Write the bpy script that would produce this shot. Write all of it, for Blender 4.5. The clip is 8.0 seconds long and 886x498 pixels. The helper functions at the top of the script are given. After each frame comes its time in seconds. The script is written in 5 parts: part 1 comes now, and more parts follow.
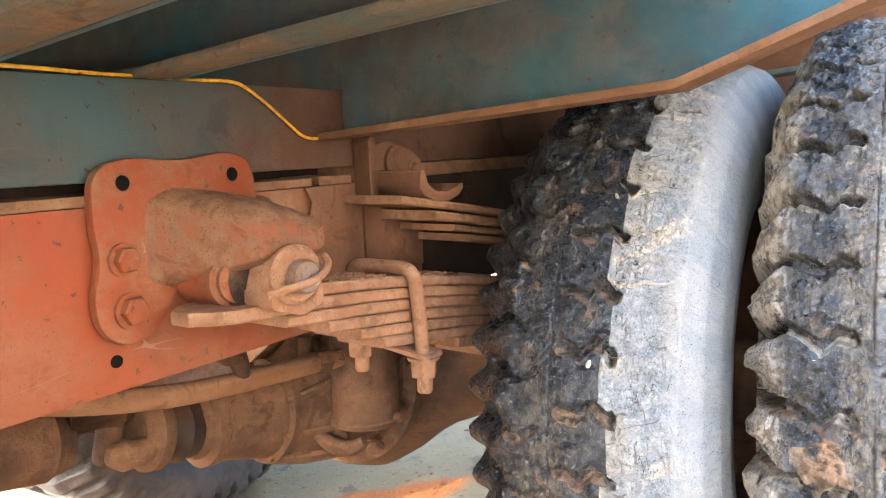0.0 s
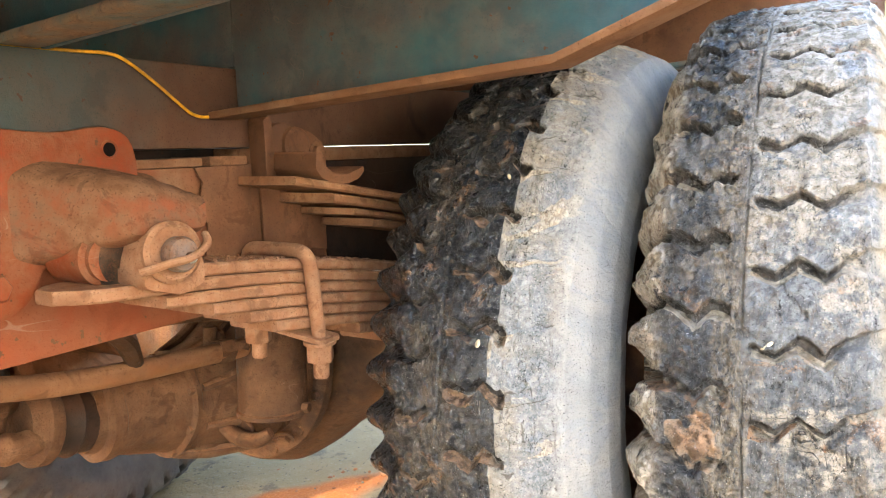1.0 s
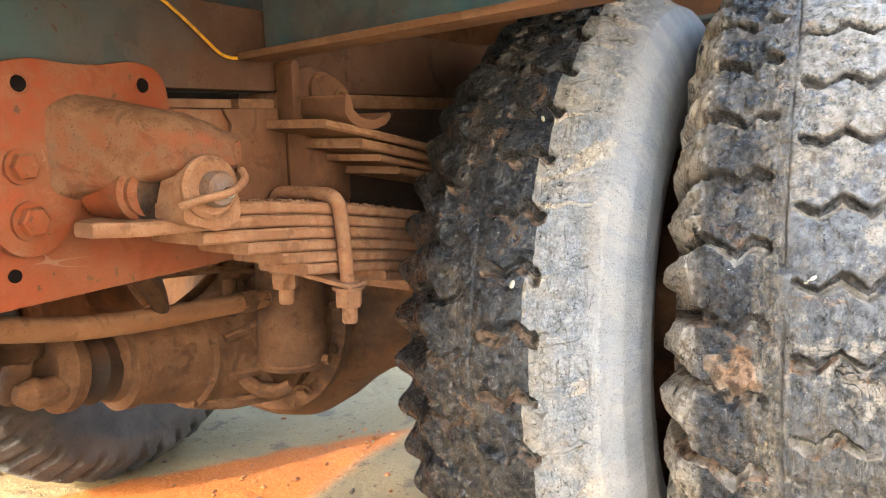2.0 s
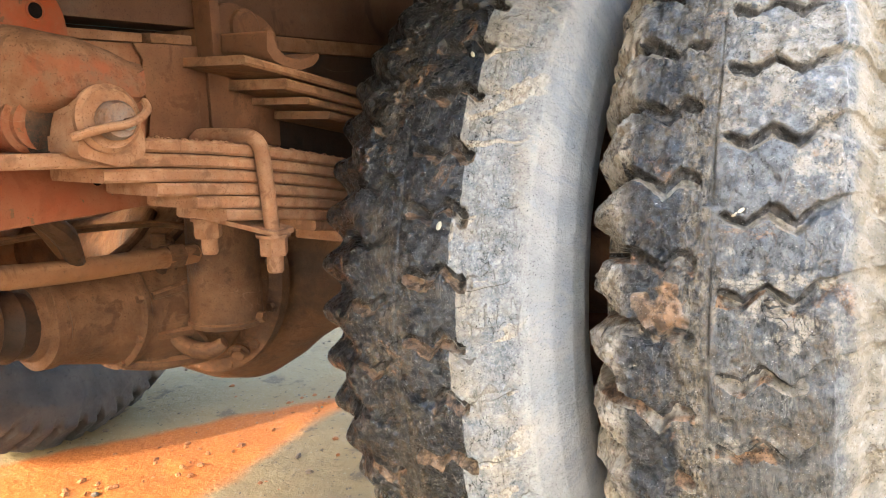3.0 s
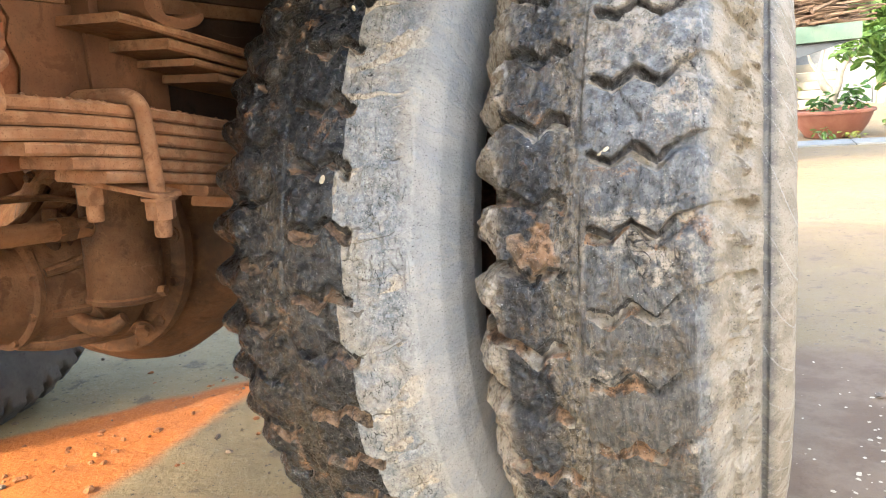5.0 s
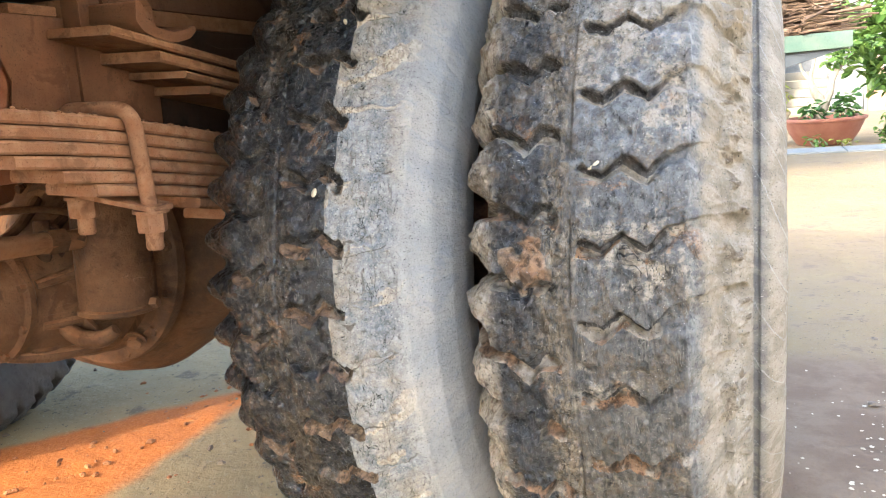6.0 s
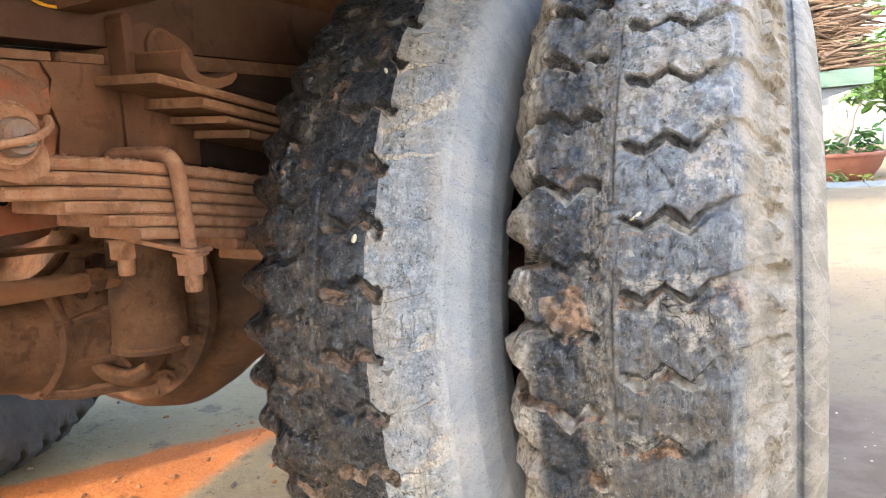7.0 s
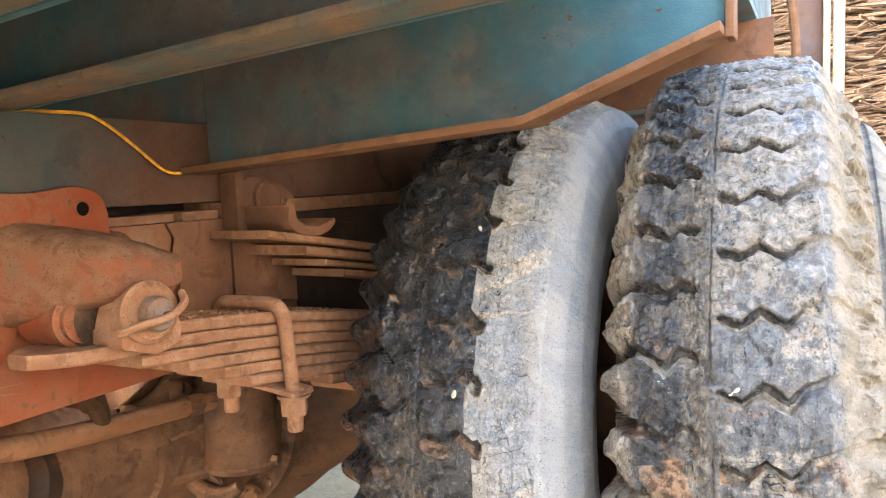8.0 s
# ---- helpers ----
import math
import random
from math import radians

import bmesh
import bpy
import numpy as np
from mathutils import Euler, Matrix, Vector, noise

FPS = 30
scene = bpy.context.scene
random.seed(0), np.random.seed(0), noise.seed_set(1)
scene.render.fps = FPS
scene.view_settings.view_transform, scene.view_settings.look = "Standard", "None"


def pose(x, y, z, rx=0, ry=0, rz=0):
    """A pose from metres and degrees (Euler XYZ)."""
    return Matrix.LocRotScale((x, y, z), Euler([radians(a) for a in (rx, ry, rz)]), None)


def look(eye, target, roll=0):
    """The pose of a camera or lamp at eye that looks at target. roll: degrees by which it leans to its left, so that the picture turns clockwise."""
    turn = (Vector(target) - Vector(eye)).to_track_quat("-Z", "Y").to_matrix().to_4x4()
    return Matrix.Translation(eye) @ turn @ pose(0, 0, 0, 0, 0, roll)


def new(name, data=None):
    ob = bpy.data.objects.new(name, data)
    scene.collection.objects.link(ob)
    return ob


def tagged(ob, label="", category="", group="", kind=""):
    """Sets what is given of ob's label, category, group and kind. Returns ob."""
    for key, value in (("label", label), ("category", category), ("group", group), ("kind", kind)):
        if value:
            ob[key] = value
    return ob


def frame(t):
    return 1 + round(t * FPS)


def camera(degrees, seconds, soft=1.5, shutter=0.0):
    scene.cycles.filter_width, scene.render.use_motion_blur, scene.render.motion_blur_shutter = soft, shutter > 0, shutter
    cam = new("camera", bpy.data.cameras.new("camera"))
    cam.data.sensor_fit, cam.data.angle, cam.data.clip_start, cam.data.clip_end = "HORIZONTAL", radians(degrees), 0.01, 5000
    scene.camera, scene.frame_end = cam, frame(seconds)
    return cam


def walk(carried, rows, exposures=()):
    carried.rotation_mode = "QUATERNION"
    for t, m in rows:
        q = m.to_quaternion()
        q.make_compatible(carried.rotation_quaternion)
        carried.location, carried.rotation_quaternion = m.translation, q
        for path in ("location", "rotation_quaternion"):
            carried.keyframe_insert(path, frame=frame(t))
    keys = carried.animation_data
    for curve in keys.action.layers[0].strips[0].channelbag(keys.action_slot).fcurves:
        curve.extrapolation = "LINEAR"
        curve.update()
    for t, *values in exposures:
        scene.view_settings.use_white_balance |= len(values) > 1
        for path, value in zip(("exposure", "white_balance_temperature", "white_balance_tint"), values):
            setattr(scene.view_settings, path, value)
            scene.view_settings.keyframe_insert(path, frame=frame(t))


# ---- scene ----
cam = camera(62.8, 8.0, soft=1.0)
PATH = [
    (0, (0.0230, -1.2636, 0.9199), (-1.1370, 0.3520, 0.7096), -5.01),
    (0.5, (0.0445, -1.2396, 0.9068), (-1.0159, 0.4431, 0.6971), -4.86),
    (1, (0.0699, -1.2240, 0.8879), (-0.9628, 0.4749, 0.6702), -4.55),
    (1.5, (0.0383, -1.2441, 0.8596), (-0.9913, 0.4531, 0.6152), -4.22),
    (1.7, (0.0270, -1.2545, 0.8581), (-1.0021, 0.4401, 0.5949), -4.20),
    (2.8, (0.0482, -1.2130, 0.8174), (-0.9150, 0.5048, 0.4691), -4.00),
    (3, (0.0507, -1.2031, 0.8076), (-0.8857, 0.5263, 0.4437), -4.03),
    (3.5, (0.0678, -1.1944, 0.7858), (-0.8152, 0.5568, 0.3942), -4.30),
    (4, (0.0850, -1.1973, 0.7633), (-0.7536, 0.5727, 0.3584), -4.60),
    (4.5, (0.0984, -1.1931, 0.7646), (-0.7067, 0.5908, 0.3529), -4.83),
    (6, (0.1083, -1.1873, 0.7718), (-0.6626, 0.6161, 0.3798), -5.00),
    (6.5, (0.0983, -1.1903, 0.7777), (-0.6826, 0.6146, 0.4137), -4.83),
    (7, (0.0874, -1.1988, 0.7913), (-0.7218, 0.6045, 0.4861), -4.74),
    (7.5, (0.0716, -1.2134, 0.8622), (-0.7866, 0.5802, 0.6465), -4.83),
    (8, (0.0617, -1.2465, 0.9099), (-0.8650, 0.5212, 0.7813), -5.24),
]
walk(cam, [(t, look(eye, target, roll)) for t, eye, target, roll in PATH], exposures=[(0.0, 4.65, 5850, 8), (0.5, 4.6, 6250, 7), (1.5, 4.45, 6450, 6), (3.0, 4.3, 6350, 6), (4.5, 4.12, 6400, 6), (6.0, 4.02, 6050, 6), (7.0, 4.03, 5850, 7), (7.5, 4.17, 5750, 7), (8.0, 4.35, 6150, 8)])

# ---------------------------------------------------------------- light
SUN_TRAVEL = Vector((0.67, 1.22, -0.80)).normalized()
world = bpy.data.worlds.new("sky")
scene.world = world
world.use_nodes = True
wn = world.node_tree.nodes
sky = wn.new("ShaderNodeTexSky")
sky.sky_type = "NISHITA"
sky.sun_disc = False
sky.sun_elevation = math.asin(-SUN_TRAVEL.z)
sky.sun_rotation = math.atan2(-SUN_TRAVEL.x, -SUN_TRAVEL.y)
sky.air_density, sky.dust_density, sky.ozone_density = 1.0, 3.0, 0.6
world.node_tree.links.new(sky.outputs["Color"], wn["Background"].inputs["Color"])
wn["Background"].inputs["Strength"].default_value = 0.15
sun = new("sun", bpy.data.lights.new("sun", "SUN"))
sun.data.energy, sun.data.angle, sun.data.color = 0.52, radians(0.9), (1.0, 0.93, 0.84)
sun.matrix_world = Matrix.Translation((-6, -7, 8)) @ SUN_TRAVEL.to_track_quat("-Z", "Y").to_matrix().to_4x4()


# ---------------------------------------------------------------- materials
def nodes_of(name):
    m = bpy.data.materials.new(name)
    m.use_nodes = True
    t = m.node_tree
    return m, t, t.nodes["Principled BSDF"]


def node(t, kind, **inputs):
    n = t.nodes.new(kind)
    for key, value in inputs.items():
        n.inputs[key].default_value = value
    return n


def noise_of(t, coord, scale, detail=6.0, rough=0.55, stretch=None, distortion=0.0):
    n = node(t, "ShaderNodeTexNoise", Scale=scale, Detail=detail, Roughness=rough, Distortion=distortion)
    if stretch:
        mp = node(t, "ShaderNodeMapping")
        mp.inputs["Scale"].default_value = stretch
        t.links.new(coord, mp.inputs["Vector"])
        coord = mp.outputs["Vector"]
    t.links.new(coord, n.inputs["Vector"])
    return n.outputs["Fac"]


def ramp(t, fac, lo, hi, smooth=True):
    n = node(t, "ShaderNodeMapRange")
    n.inputs["From Min"].default_value, n.inputs["From Max"].default_value = lo, hi
    n.interpolation_type = "SMOOTHSTEP" if smooth else "LINEAR"
    t.links.new(fac, n.inputs["Value"])
    return n.outputs["Result"]


def math_of(t, op, a, b=None):
    n = t.nodes.new("ShaderNodeMath")
    n.operation = op
    n.use_clamp = op in ("MULTIPLY", "ADD", "SUBTRACT", "MAXIMUM")
    for i, v in enumerate((a, b)):
        if v is None:
            continue
        if isinstance(v, (int, float)):
            n.inputs[i].default_value = v
        else:
            t.links.new(v, n.inputs[i])
    return n.outputs[0]


def mix_of(t, fac, a, b):
    n = t.nodes.new("ShaderNodeMix")
    n.data_type = "RGBA"
    for slot, v in ((0, fac), (6, a), (7, b)):
        if isinstance(v, (int, float)):
            n.inputs[slot].default_value = v
        elif isinstance(v, tuple):
            n.inputs[slot].default_value = (*v, 1.0)
        else:
            t.links.new(v, n.inputs[slot])
    return n.outputs[2]


def bump_of(t, shader, height, strength, distance, normal=None):
    n = node(t, "ShaderNodeBump", Strength=strength, Distance=distance)
    t.links.new(height, n.inputs["Height"])
    if normal:
        t.links.new(normal, n.inputs["Normal"])
    t.links.new(n.outputs["Normal"], shader.inputs["Normal"])
    return n.outputs["Normal"]


def object_coord(t):
    return t.nodes.new("ShaderNodeTexCoord").outputs["Object"]


def axis_of(t, coord, axis):
    n = t.nodes.new("ShaderNodeSeparateXYZ")
    t.links.new(coord, n.inputs[0])
    return n.outputs[axis]


def lines_of(t, coord, scale, width, stretch=None, detail=3.0, distortion=0.6):
    """Thin wandering lines, 1 on the line and 0 off it."""
    n = noise_of(t, coord, scale, detail, 0.5, stretch, distortion)
    d = t.nodes.new("ShaderNodeMath")
    d.operation = "SUBTRACT"
    t.links.new(n, d.inputs[0])
    d.inputs[1].default_value = 0.5
    a = math_of(t, "ABSOLUTE", d.outputs[0])
    return math_of(t, "SUBTRACT", 1.0, ramp(t, a, width * 0.35, width))


DUST = (0.176, 0.084, 0.043)
DUST_PALE = (0.246, 0.138, 0.082)


def dusty(name, under, amount=0.5, patch=9.0, rough=0.75, metal=0.0, under2=None, top=True, dust=DUST, pale=DUST_PALE, relief=0.35, along=None):
    """Painted or bare metal under a coat of red road dust: thicker on faces that look up, rubbed off in patches."""
    m, t, s = nodes_of(name)
    co = object_coord(t)
    big = noise_of(t, co, patch, 8, 0.6)
    mid = noise_of(t, co, patch * 5, 6, 0.6)
    fine = noise_of(t, co, 420, 4, 0.7)
    base = mix_of(t, ramp(t, mid, 0.35, 0.7), under, under2 or tuple(0.6 * c for c in under))
    lit = mix_of(t, ramp(t, mid, 0.3, 0.75), dust, pale)
    lit = mix_of(t, ramp(t, fine, 0.56, 0.68), lit, tuple(0.55 * c for c in dust))
    stain = math_of(t, "MULTIPLY", ramp(t, noise_of(t, co, patch * 2.2, 8, 0.68, None, 0.6), 0.55, 0.63), 0.55)
    lit = mix_of(t, stain, lit, tuple(0.45 * c for c in dust))
    chip = ramp(t, noise_of(t, co, 75, 4, 0.6), 0.66, 0.69)
    base = mix_of(t, chip, base, tuple(0.5 * c for c in dust))
    scuff = lines_of(t, co, 30, 0.0035, (1.0, 0.22, 1.0), 0.0, 0.0)
    base = mix_of(t, math_of(t, "MULTIPLY", scuff, math_of(t, "MULTIPLY", ramp(t, big, 0.56, 0.62), 0.35)), base, (0.42, 0.36, 0.30))
    cover = math_of(t, "ADD", math_of(t, "MULTIPLY", ramp(t, big, 0.3, 0.7), 0.7), amount - 0.35)
    if top:
        geo = t.nodes.new("ShaderNodeNewGeometry")
        up = axis_of(t, geo.outputs["Normal"], 2)
        cover = math_of(t, "ADD", cover, math_of(t, "MULTIPLY", ramp(t, up, 0.1, 0.8), 0.7))
    if along:
        cover = math_of(t, "ADD", cover, math_of(t, "MULTIPLY", ramp(t, math_of(t, "ADD", axis_of(t, co, 1), 2.0), along[0] + 2.0, along[1] + 2.0), 0.9))
        cover.node.inputs[1].links[0].from_node.inputs[0].links[0].from_node.inputs["Value"].links[0].from_node.use_clamp = False
    cover = math_of(t, "SUBTRACT", cover, math_of(t, "MULTIPLY", ramp(t, mid, 0.62, 0.78), 0.25))
    t.links.new(mix_of(t, cover, base, lit), s.inputs["Base Color"])
    r = node(t, "ShaderNodeMapRange")
    r.inputs["To Min"].default_value, r.inputs["To Max"].default_value = rough * 0.62, 0.95
    t.links.new(cover, r.inputs["Value"])
    t.links.new(r.outputs["Result"], s.inputs["Roughness"])
    s.inputs["Metallic"].default_value = metal
    s.inputs["Specular IOR Level"].default_value = 0.5 if metal else 0.18
    n1 = bump_of(t, s, fine, relief, 0.0012)
    bump_of(t, s, mid, relief, 0.004, n1)
    return m


M_ORANGE = dusty("orange_paint", (0.250, 0.052, 0.020), 0.16, 6.0, 0.6, under2=(0.225, 0.055, 0.022), along=(-0.85, -0.45))
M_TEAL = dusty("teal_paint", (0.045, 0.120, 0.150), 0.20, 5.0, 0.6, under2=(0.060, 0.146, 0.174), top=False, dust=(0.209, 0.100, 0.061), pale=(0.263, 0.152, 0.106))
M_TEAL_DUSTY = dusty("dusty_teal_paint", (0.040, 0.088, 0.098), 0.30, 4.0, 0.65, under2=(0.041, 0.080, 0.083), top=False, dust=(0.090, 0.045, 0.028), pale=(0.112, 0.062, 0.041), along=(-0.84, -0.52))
M_TEAL_WORN = dusty("worn_teal_flange", (0.055, 0.150, 0.170), 0.55, 14.0, 0.7, top=False, dust=(0.235, 0.125, 0.068), pale=(0.330, 0.205, 0.120))
M_DUSTY = dusty("dusty_steel", (0.126, 0.063, 0.035), 0.78, 8.0, 0.8)
M_ORANGE_DIRTY = dusty("orange_casting", (0.225, 0.045, 0.015), 0.30, 16.0, 0.65, under2=(0.190, 0.050, 0.018), dust=(0.169, 0.075, 0.035))
M_HOOD = dusty("caked_orange_casting", (0.260, 0.062, 0.024), 0.70, 12.0, 0.7, under2=(0.085, 0.048, 0.032), dust=(0.135, 0.064, 0.033), pale=(0.225, 0.122, 0.070))
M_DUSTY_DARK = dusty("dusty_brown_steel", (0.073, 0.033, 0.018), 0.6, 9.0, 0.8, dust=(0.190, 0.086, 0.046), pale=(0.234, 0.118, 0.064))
M_LEAF_DARK = dusty("dusty_helper_leaf", (0.108, 0.048, 0.025), 0.75, 14.0, 0.85, dust=(0.250, 0.119, 0.060), pale=(0.310, 0.172, 0.094), relief=0.5)
M_HOSE = dusty("tan_hose", (0.192, 0.077, 0.031), 0.6, 10.0, 0.8, dust=(0.240, 0.118, 0.060), pale=(0.300, 0.160, 0.086))
# near black: oil on the seal, painted shade on rail end and members
M_OIL_SHADE = dusty("oil_and_shade_black_steel", (0.020, 0.016, 0.014), 0.25, 8.0, 0.6, dust=(0.075, 0.035, 0.020), pale=(0.10, 0.052, 0.032))
M_LEAF = dusty("dusty_spring_steel", (0.171, 0.078, 0.040), 0.85, 12.0, 0.85, dust=(0.260, 0.124, 0.066), pale=(0.345, 0.194, 0.116), relief=0.5)
M_AXLE = dusty("dusty_casting", (0.040, 0.020, 0.012), 0.42, 9.0, 0.8, dust=(0.170, 0.080, 0.040), pale=(0.240, 0.128, 0.068), relief=1.0)
M_DARKGAP = dusty("dark_gap_black", (0.02, 0.018, 0.016), 0.2, 12.0, 0.6)
M_ZINC = dusty("zinc_pin", (0.42, 0.45, 0.47), 0.1, 30.0, 0.45, metal=0.7)
M_PIN = dusty("dusty_pin_steel", (0.16, 0.17, 0.18), 0.80, 40.0, 0.6, metal=0.2, top=False)
M_YELLOW = dusty("yellow_strap", (0.78, 0.40, 0.03), 0.02, 20.0, 0.6, top=False)
M_PANEL = dusty("grey_purple_panel", (0.16, 0.12, 0.12), 0.25, 4.0, 0.7, top=False)
M_CREAM = dusty("cream_post", (0.504, 0.396, 0.259), 0.1, 6.0, 0.6, top=False, dust=(0.446, 0.302, 0.180))


def attribute_of(t, name, output="Fac"):
    n = t.nodes.new("ShaderNodeAttribute")
    n.attribute_name = name
    return n.outputs[output]


def crisp(t, mask, grain, lo=0.40, hi=0.56, spread=0.9):
    """A soft mask given a ragged edge by a fine grain."""
    n = t.nodes.new("ShaderNodeMath")
    n.operation = "MULTIPLY_ADD"
    t.links.new(grain, n.inputs[0])
    n.inputs[1].default_value = spread
    s = t.nodes.new("ShaderNodeMath")
    s.operation = "ADD"
    t.links.new(n.outputs[0], s.inputs[0])
    n.inputs[2].default_value = -0.5 * spread
    t.links.new(mask, s.inputs[1])
    return ramp(t, s.outputs[0], lo, hi)


def tyre_material(name, inner):
    m, t, s = nodes_of(name)
    co = attribute_of(t, "tread", "Vector")
    x = axis_of(t, co, 0)
    mud = attribute_of(t, "mud")
    big = noise_of(t, co, 14, 9, 0.62)
    blot = noise_of(t, co, 34, 9, 0.66, None, 0.4)
    mid = noise_of(t, co, 90, 8, 0.68)
    grit = noise_of(t, co, 330, 5, 0.72)
    speck = noise_of(t, co, 620, 3, 0.6)
    streak = noise_of(t, co, 170, 7, 0.66, (1.35, 0.42, 1.0), 0.5)
    flow = noise_of(t, co, 240, 5, 0.64, (1.2, 0.6, 1.0), 0.8)
    scratch = math_of(t, "MULTIPLY", lines_of(t, co, 60, 0.012, (1.6, 0.18, 1.0), 2.0, 0.3), ramp(t, blot, 0.50, 0.56))
    crack = math_of(t, "MULTIPLY", lines_of(t, co, 30, 0.010, None, 4.0, 0.8), ramp(t, big, 0.54, 0.62))
    black = mix_of(t, ramp(t, blot, 0.42, 0.60), (0.007, 0.0075, 0.010), (0.024, 0.0245, 0.028))
    black = mix_of(t, math_of(t, "MULTIPLY", ramp(t, flow, 0.66, 0.74), 0.6), black, (0.070, 0.070, 0.072))
    brown = mix_of(t, ramp(t, streak, 0.38, 0.60), (0.020, 0.016, 0.012), (0.080, 0.059, 0.040))
    brown = mix_of(t, ramp(t, streak, 0.62, 0.70), brown, (0.125, 0.094, 0.062))
    brown = mix_of(t, ramp(t, grit, 0.56, 0.62), brown, (0.035, 0.028, 0.022))
    tan = mix_of(t, ramp(t, mid, 0.40, 0.58), (0.25, 0.205, 0.150), (0.36, 0.305, 0.24))
    tan = mix_of(t, ramp(t, grit, 0.58, 0.66), tan, (0.20, 0.155, 0.11))
    slate = mix_of(t, ramp(t, mid, 0.40, 0.58), (0.120, 0.131, 0.148), (0.205, 0.216, 0.232))
    slate = mix_of(t, math_of(t, "MULTIPLY", ramp(t, flow, 0.62, 0.72), 0.7), slate, (0.33, 0.335, 0.34))
    clay = mix_of(t, ramp(t, mid, 0.42, 0.58), (0.105, 0.062, 0.034), (0.33, 0.19, 0.105))
    clay = mix_of(t, ramp(t, grit, 0.58, 0.64), clay, (0.10, 0.052, 0.026))
    wave = t.nodes.new("ShaderNodeMath")
    wave.operation = "MULTIPLY_ADD"
    t.links.new(blot, wave.inputs[0])
    wave.inputs[1].default_value = 0.030
    t.links.new(x, wave.inputs[2])
    xs = wave.outputs[0]
    if inner:
        # tar-black blocks, a muddy middle groove, then chalk-grey rubber on the side of the outer wheel
        band = attribute_of(t, "chalk")
        band = crisp(t, band, mid, 0.44, 0.56, 0.25)
        groove = math_of(t, "MULTIPLY", ramp(t, xs, -0.408, -0.392), math_of(t, "SUBTRACT", 1.0, ramp(t, xs, -0.345, -0.335)))
        muddy_dark = math_of(t, "ADD", math_of(t, "MULTIPLY", groove, 0.16), math_of(t, "SUBTRACT", big, 0.04))
        dark = mix_of(t, crisp(t, muddy_dark, streak, 0.56, 0.70, 0.6), black, brown)
        tar = math_of(t, "MULTIPLY", ramp(t, xs, -0.342, -0.334), ramp(t, math_of(t, "SUBTRACT", 1.0, big), 0.28, 0.42))
        dark = mix_of(t, math_of(t, "MULTIPLY", tar, 0.92), dark, black)
        lugs = math_of(t, "SUBTRACT", 1.0, ramp(t, xs, -0.416, -0.402))
        dark = mix_of(t, math_of(t, "MULTIPLY", lugs, 0.75), dark, black)
        pale = mix_of(t, ramp(t, mid, 0.42, 0.58), (0.275, 0.270, 0.260), (0.40, 0.386, 0.362))
        cool = mix_of(t, ramp(t, flow, 0.40, 0.60), (0.200, 0.210, 0.222), (0.335, 0.340, 0.345))
        chalk = mix_of(t, ramp(t, blot, 0.46, 0.56), cool, pale)
        chalk = mix_of(t, math_of(t, "MULTIPLY", ramp(t, big, 0.44, 0.60), 0.8), chalk, mix_of(t, 0.4, tan, (0.50, 0.45, 0.38)))
        chalk = mix_of(t, math_of(t, "MULTIPLY", ramp(t, grit, 0.56, 0.62), 0.8), chalk, (0.22, 0.215, 0.21))
        chalk = mix_of(t, ramp(t, speck, 0.62, 0.67), chalk, (0.54, 0.522, 0.494))
        skin = attribute_of(t, "skin")
        chalk = mix_of(t, math_of(t, "MULTIPLY", crisp(t, skin, mid, 0.40, 0.56, 0.5), 0.85), chalk, mix_of(t, ramp(t, flow, 0.42, 0.58), (0.38, 0.305, 0.225), (0.60, 0.52, 0.42)))
        chalk = mix_of(t, math_of(t, "MULTIPLY", crisp(t, attribute_of(t, "rim"), grit, 0.45, 0.60, 0.6), 0.65), chalk, (0.085, 0.066, 0.048))
        chalk = mix_of(t, math_of(t, "MULTIPLY", crack, 0.85), chalk, (0.10, 0.085, 0.07))
        col = mix_of(t, band, dark, chalk)
        side = ramp(t, xs, -0.243, -0.200)
        wall = mix_of(t, ramp(t, big, 0.38, 0.62), (0.37, 0.355, 0.335), (0.46, 0.425, 0.385))
        wall = mix_of(t, math_of(t, "MULTIPLY", ramp(t, blot, 0.52, 0.60), 0.5), wall, (0.33, 0.34, 0.355))
        wall = mix_of(t, math_of(t, "MULTIPLY", ramp(t, grit, 0.60, 0.66), 0.7), wall, (0.27, 0.245, 0.22))
        col = mix_of(t, side, col, wall)
        hair = math_of(t, "MULTIPLY", lines_of(t, co, 13, 0.0022, (1.0, 1.4, 1.0), 1.0, 0.2), ramp(t, blot, 0.60, 0.64))
        col = mix_of(t, math_of(t, "MULTIPLY", math_of(t, "MULTIPLY", hair, side), 0.7), col, (0.09, 0.075, 0.065))
        silt = mix_of(t, ramp(t, mid, 0.42, 0.58), (0.085, 0.058, 0.038), (0.26, 0.185, 0.125))
        fill = mix_of(t, 0.18, mix_of(t, ramp(t, big, 0.50, 0.60), mix_of(t, 0.4, clay, silt), clay), (0.030, 0.021, 0.015))
        fill = mix_of(t, band, fill, silt)
    else:
        band = ramp(t, xs, -0.034, -0.022)
        # low tread darker, high tread paler: mud and dust, with shade and skylight painted in
        low = math_of(t, "SUBTRACT", 1.0, ramp(t, attribute_of(t, "height_tone"), 0.42, 0.95))
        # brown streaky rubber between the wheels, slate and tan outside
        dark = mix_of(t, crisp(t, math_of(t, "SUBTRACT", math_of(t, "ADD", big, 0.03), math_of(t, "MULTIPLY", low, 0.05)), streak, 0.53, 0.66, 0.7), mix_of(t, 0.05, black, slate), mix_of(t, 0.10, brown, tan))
        height_tone = math_of(t, "SUBTRACT", math_of(t, "ADD", big, 0.03), math_of(t, "MULTIPLY", low, 0.10))
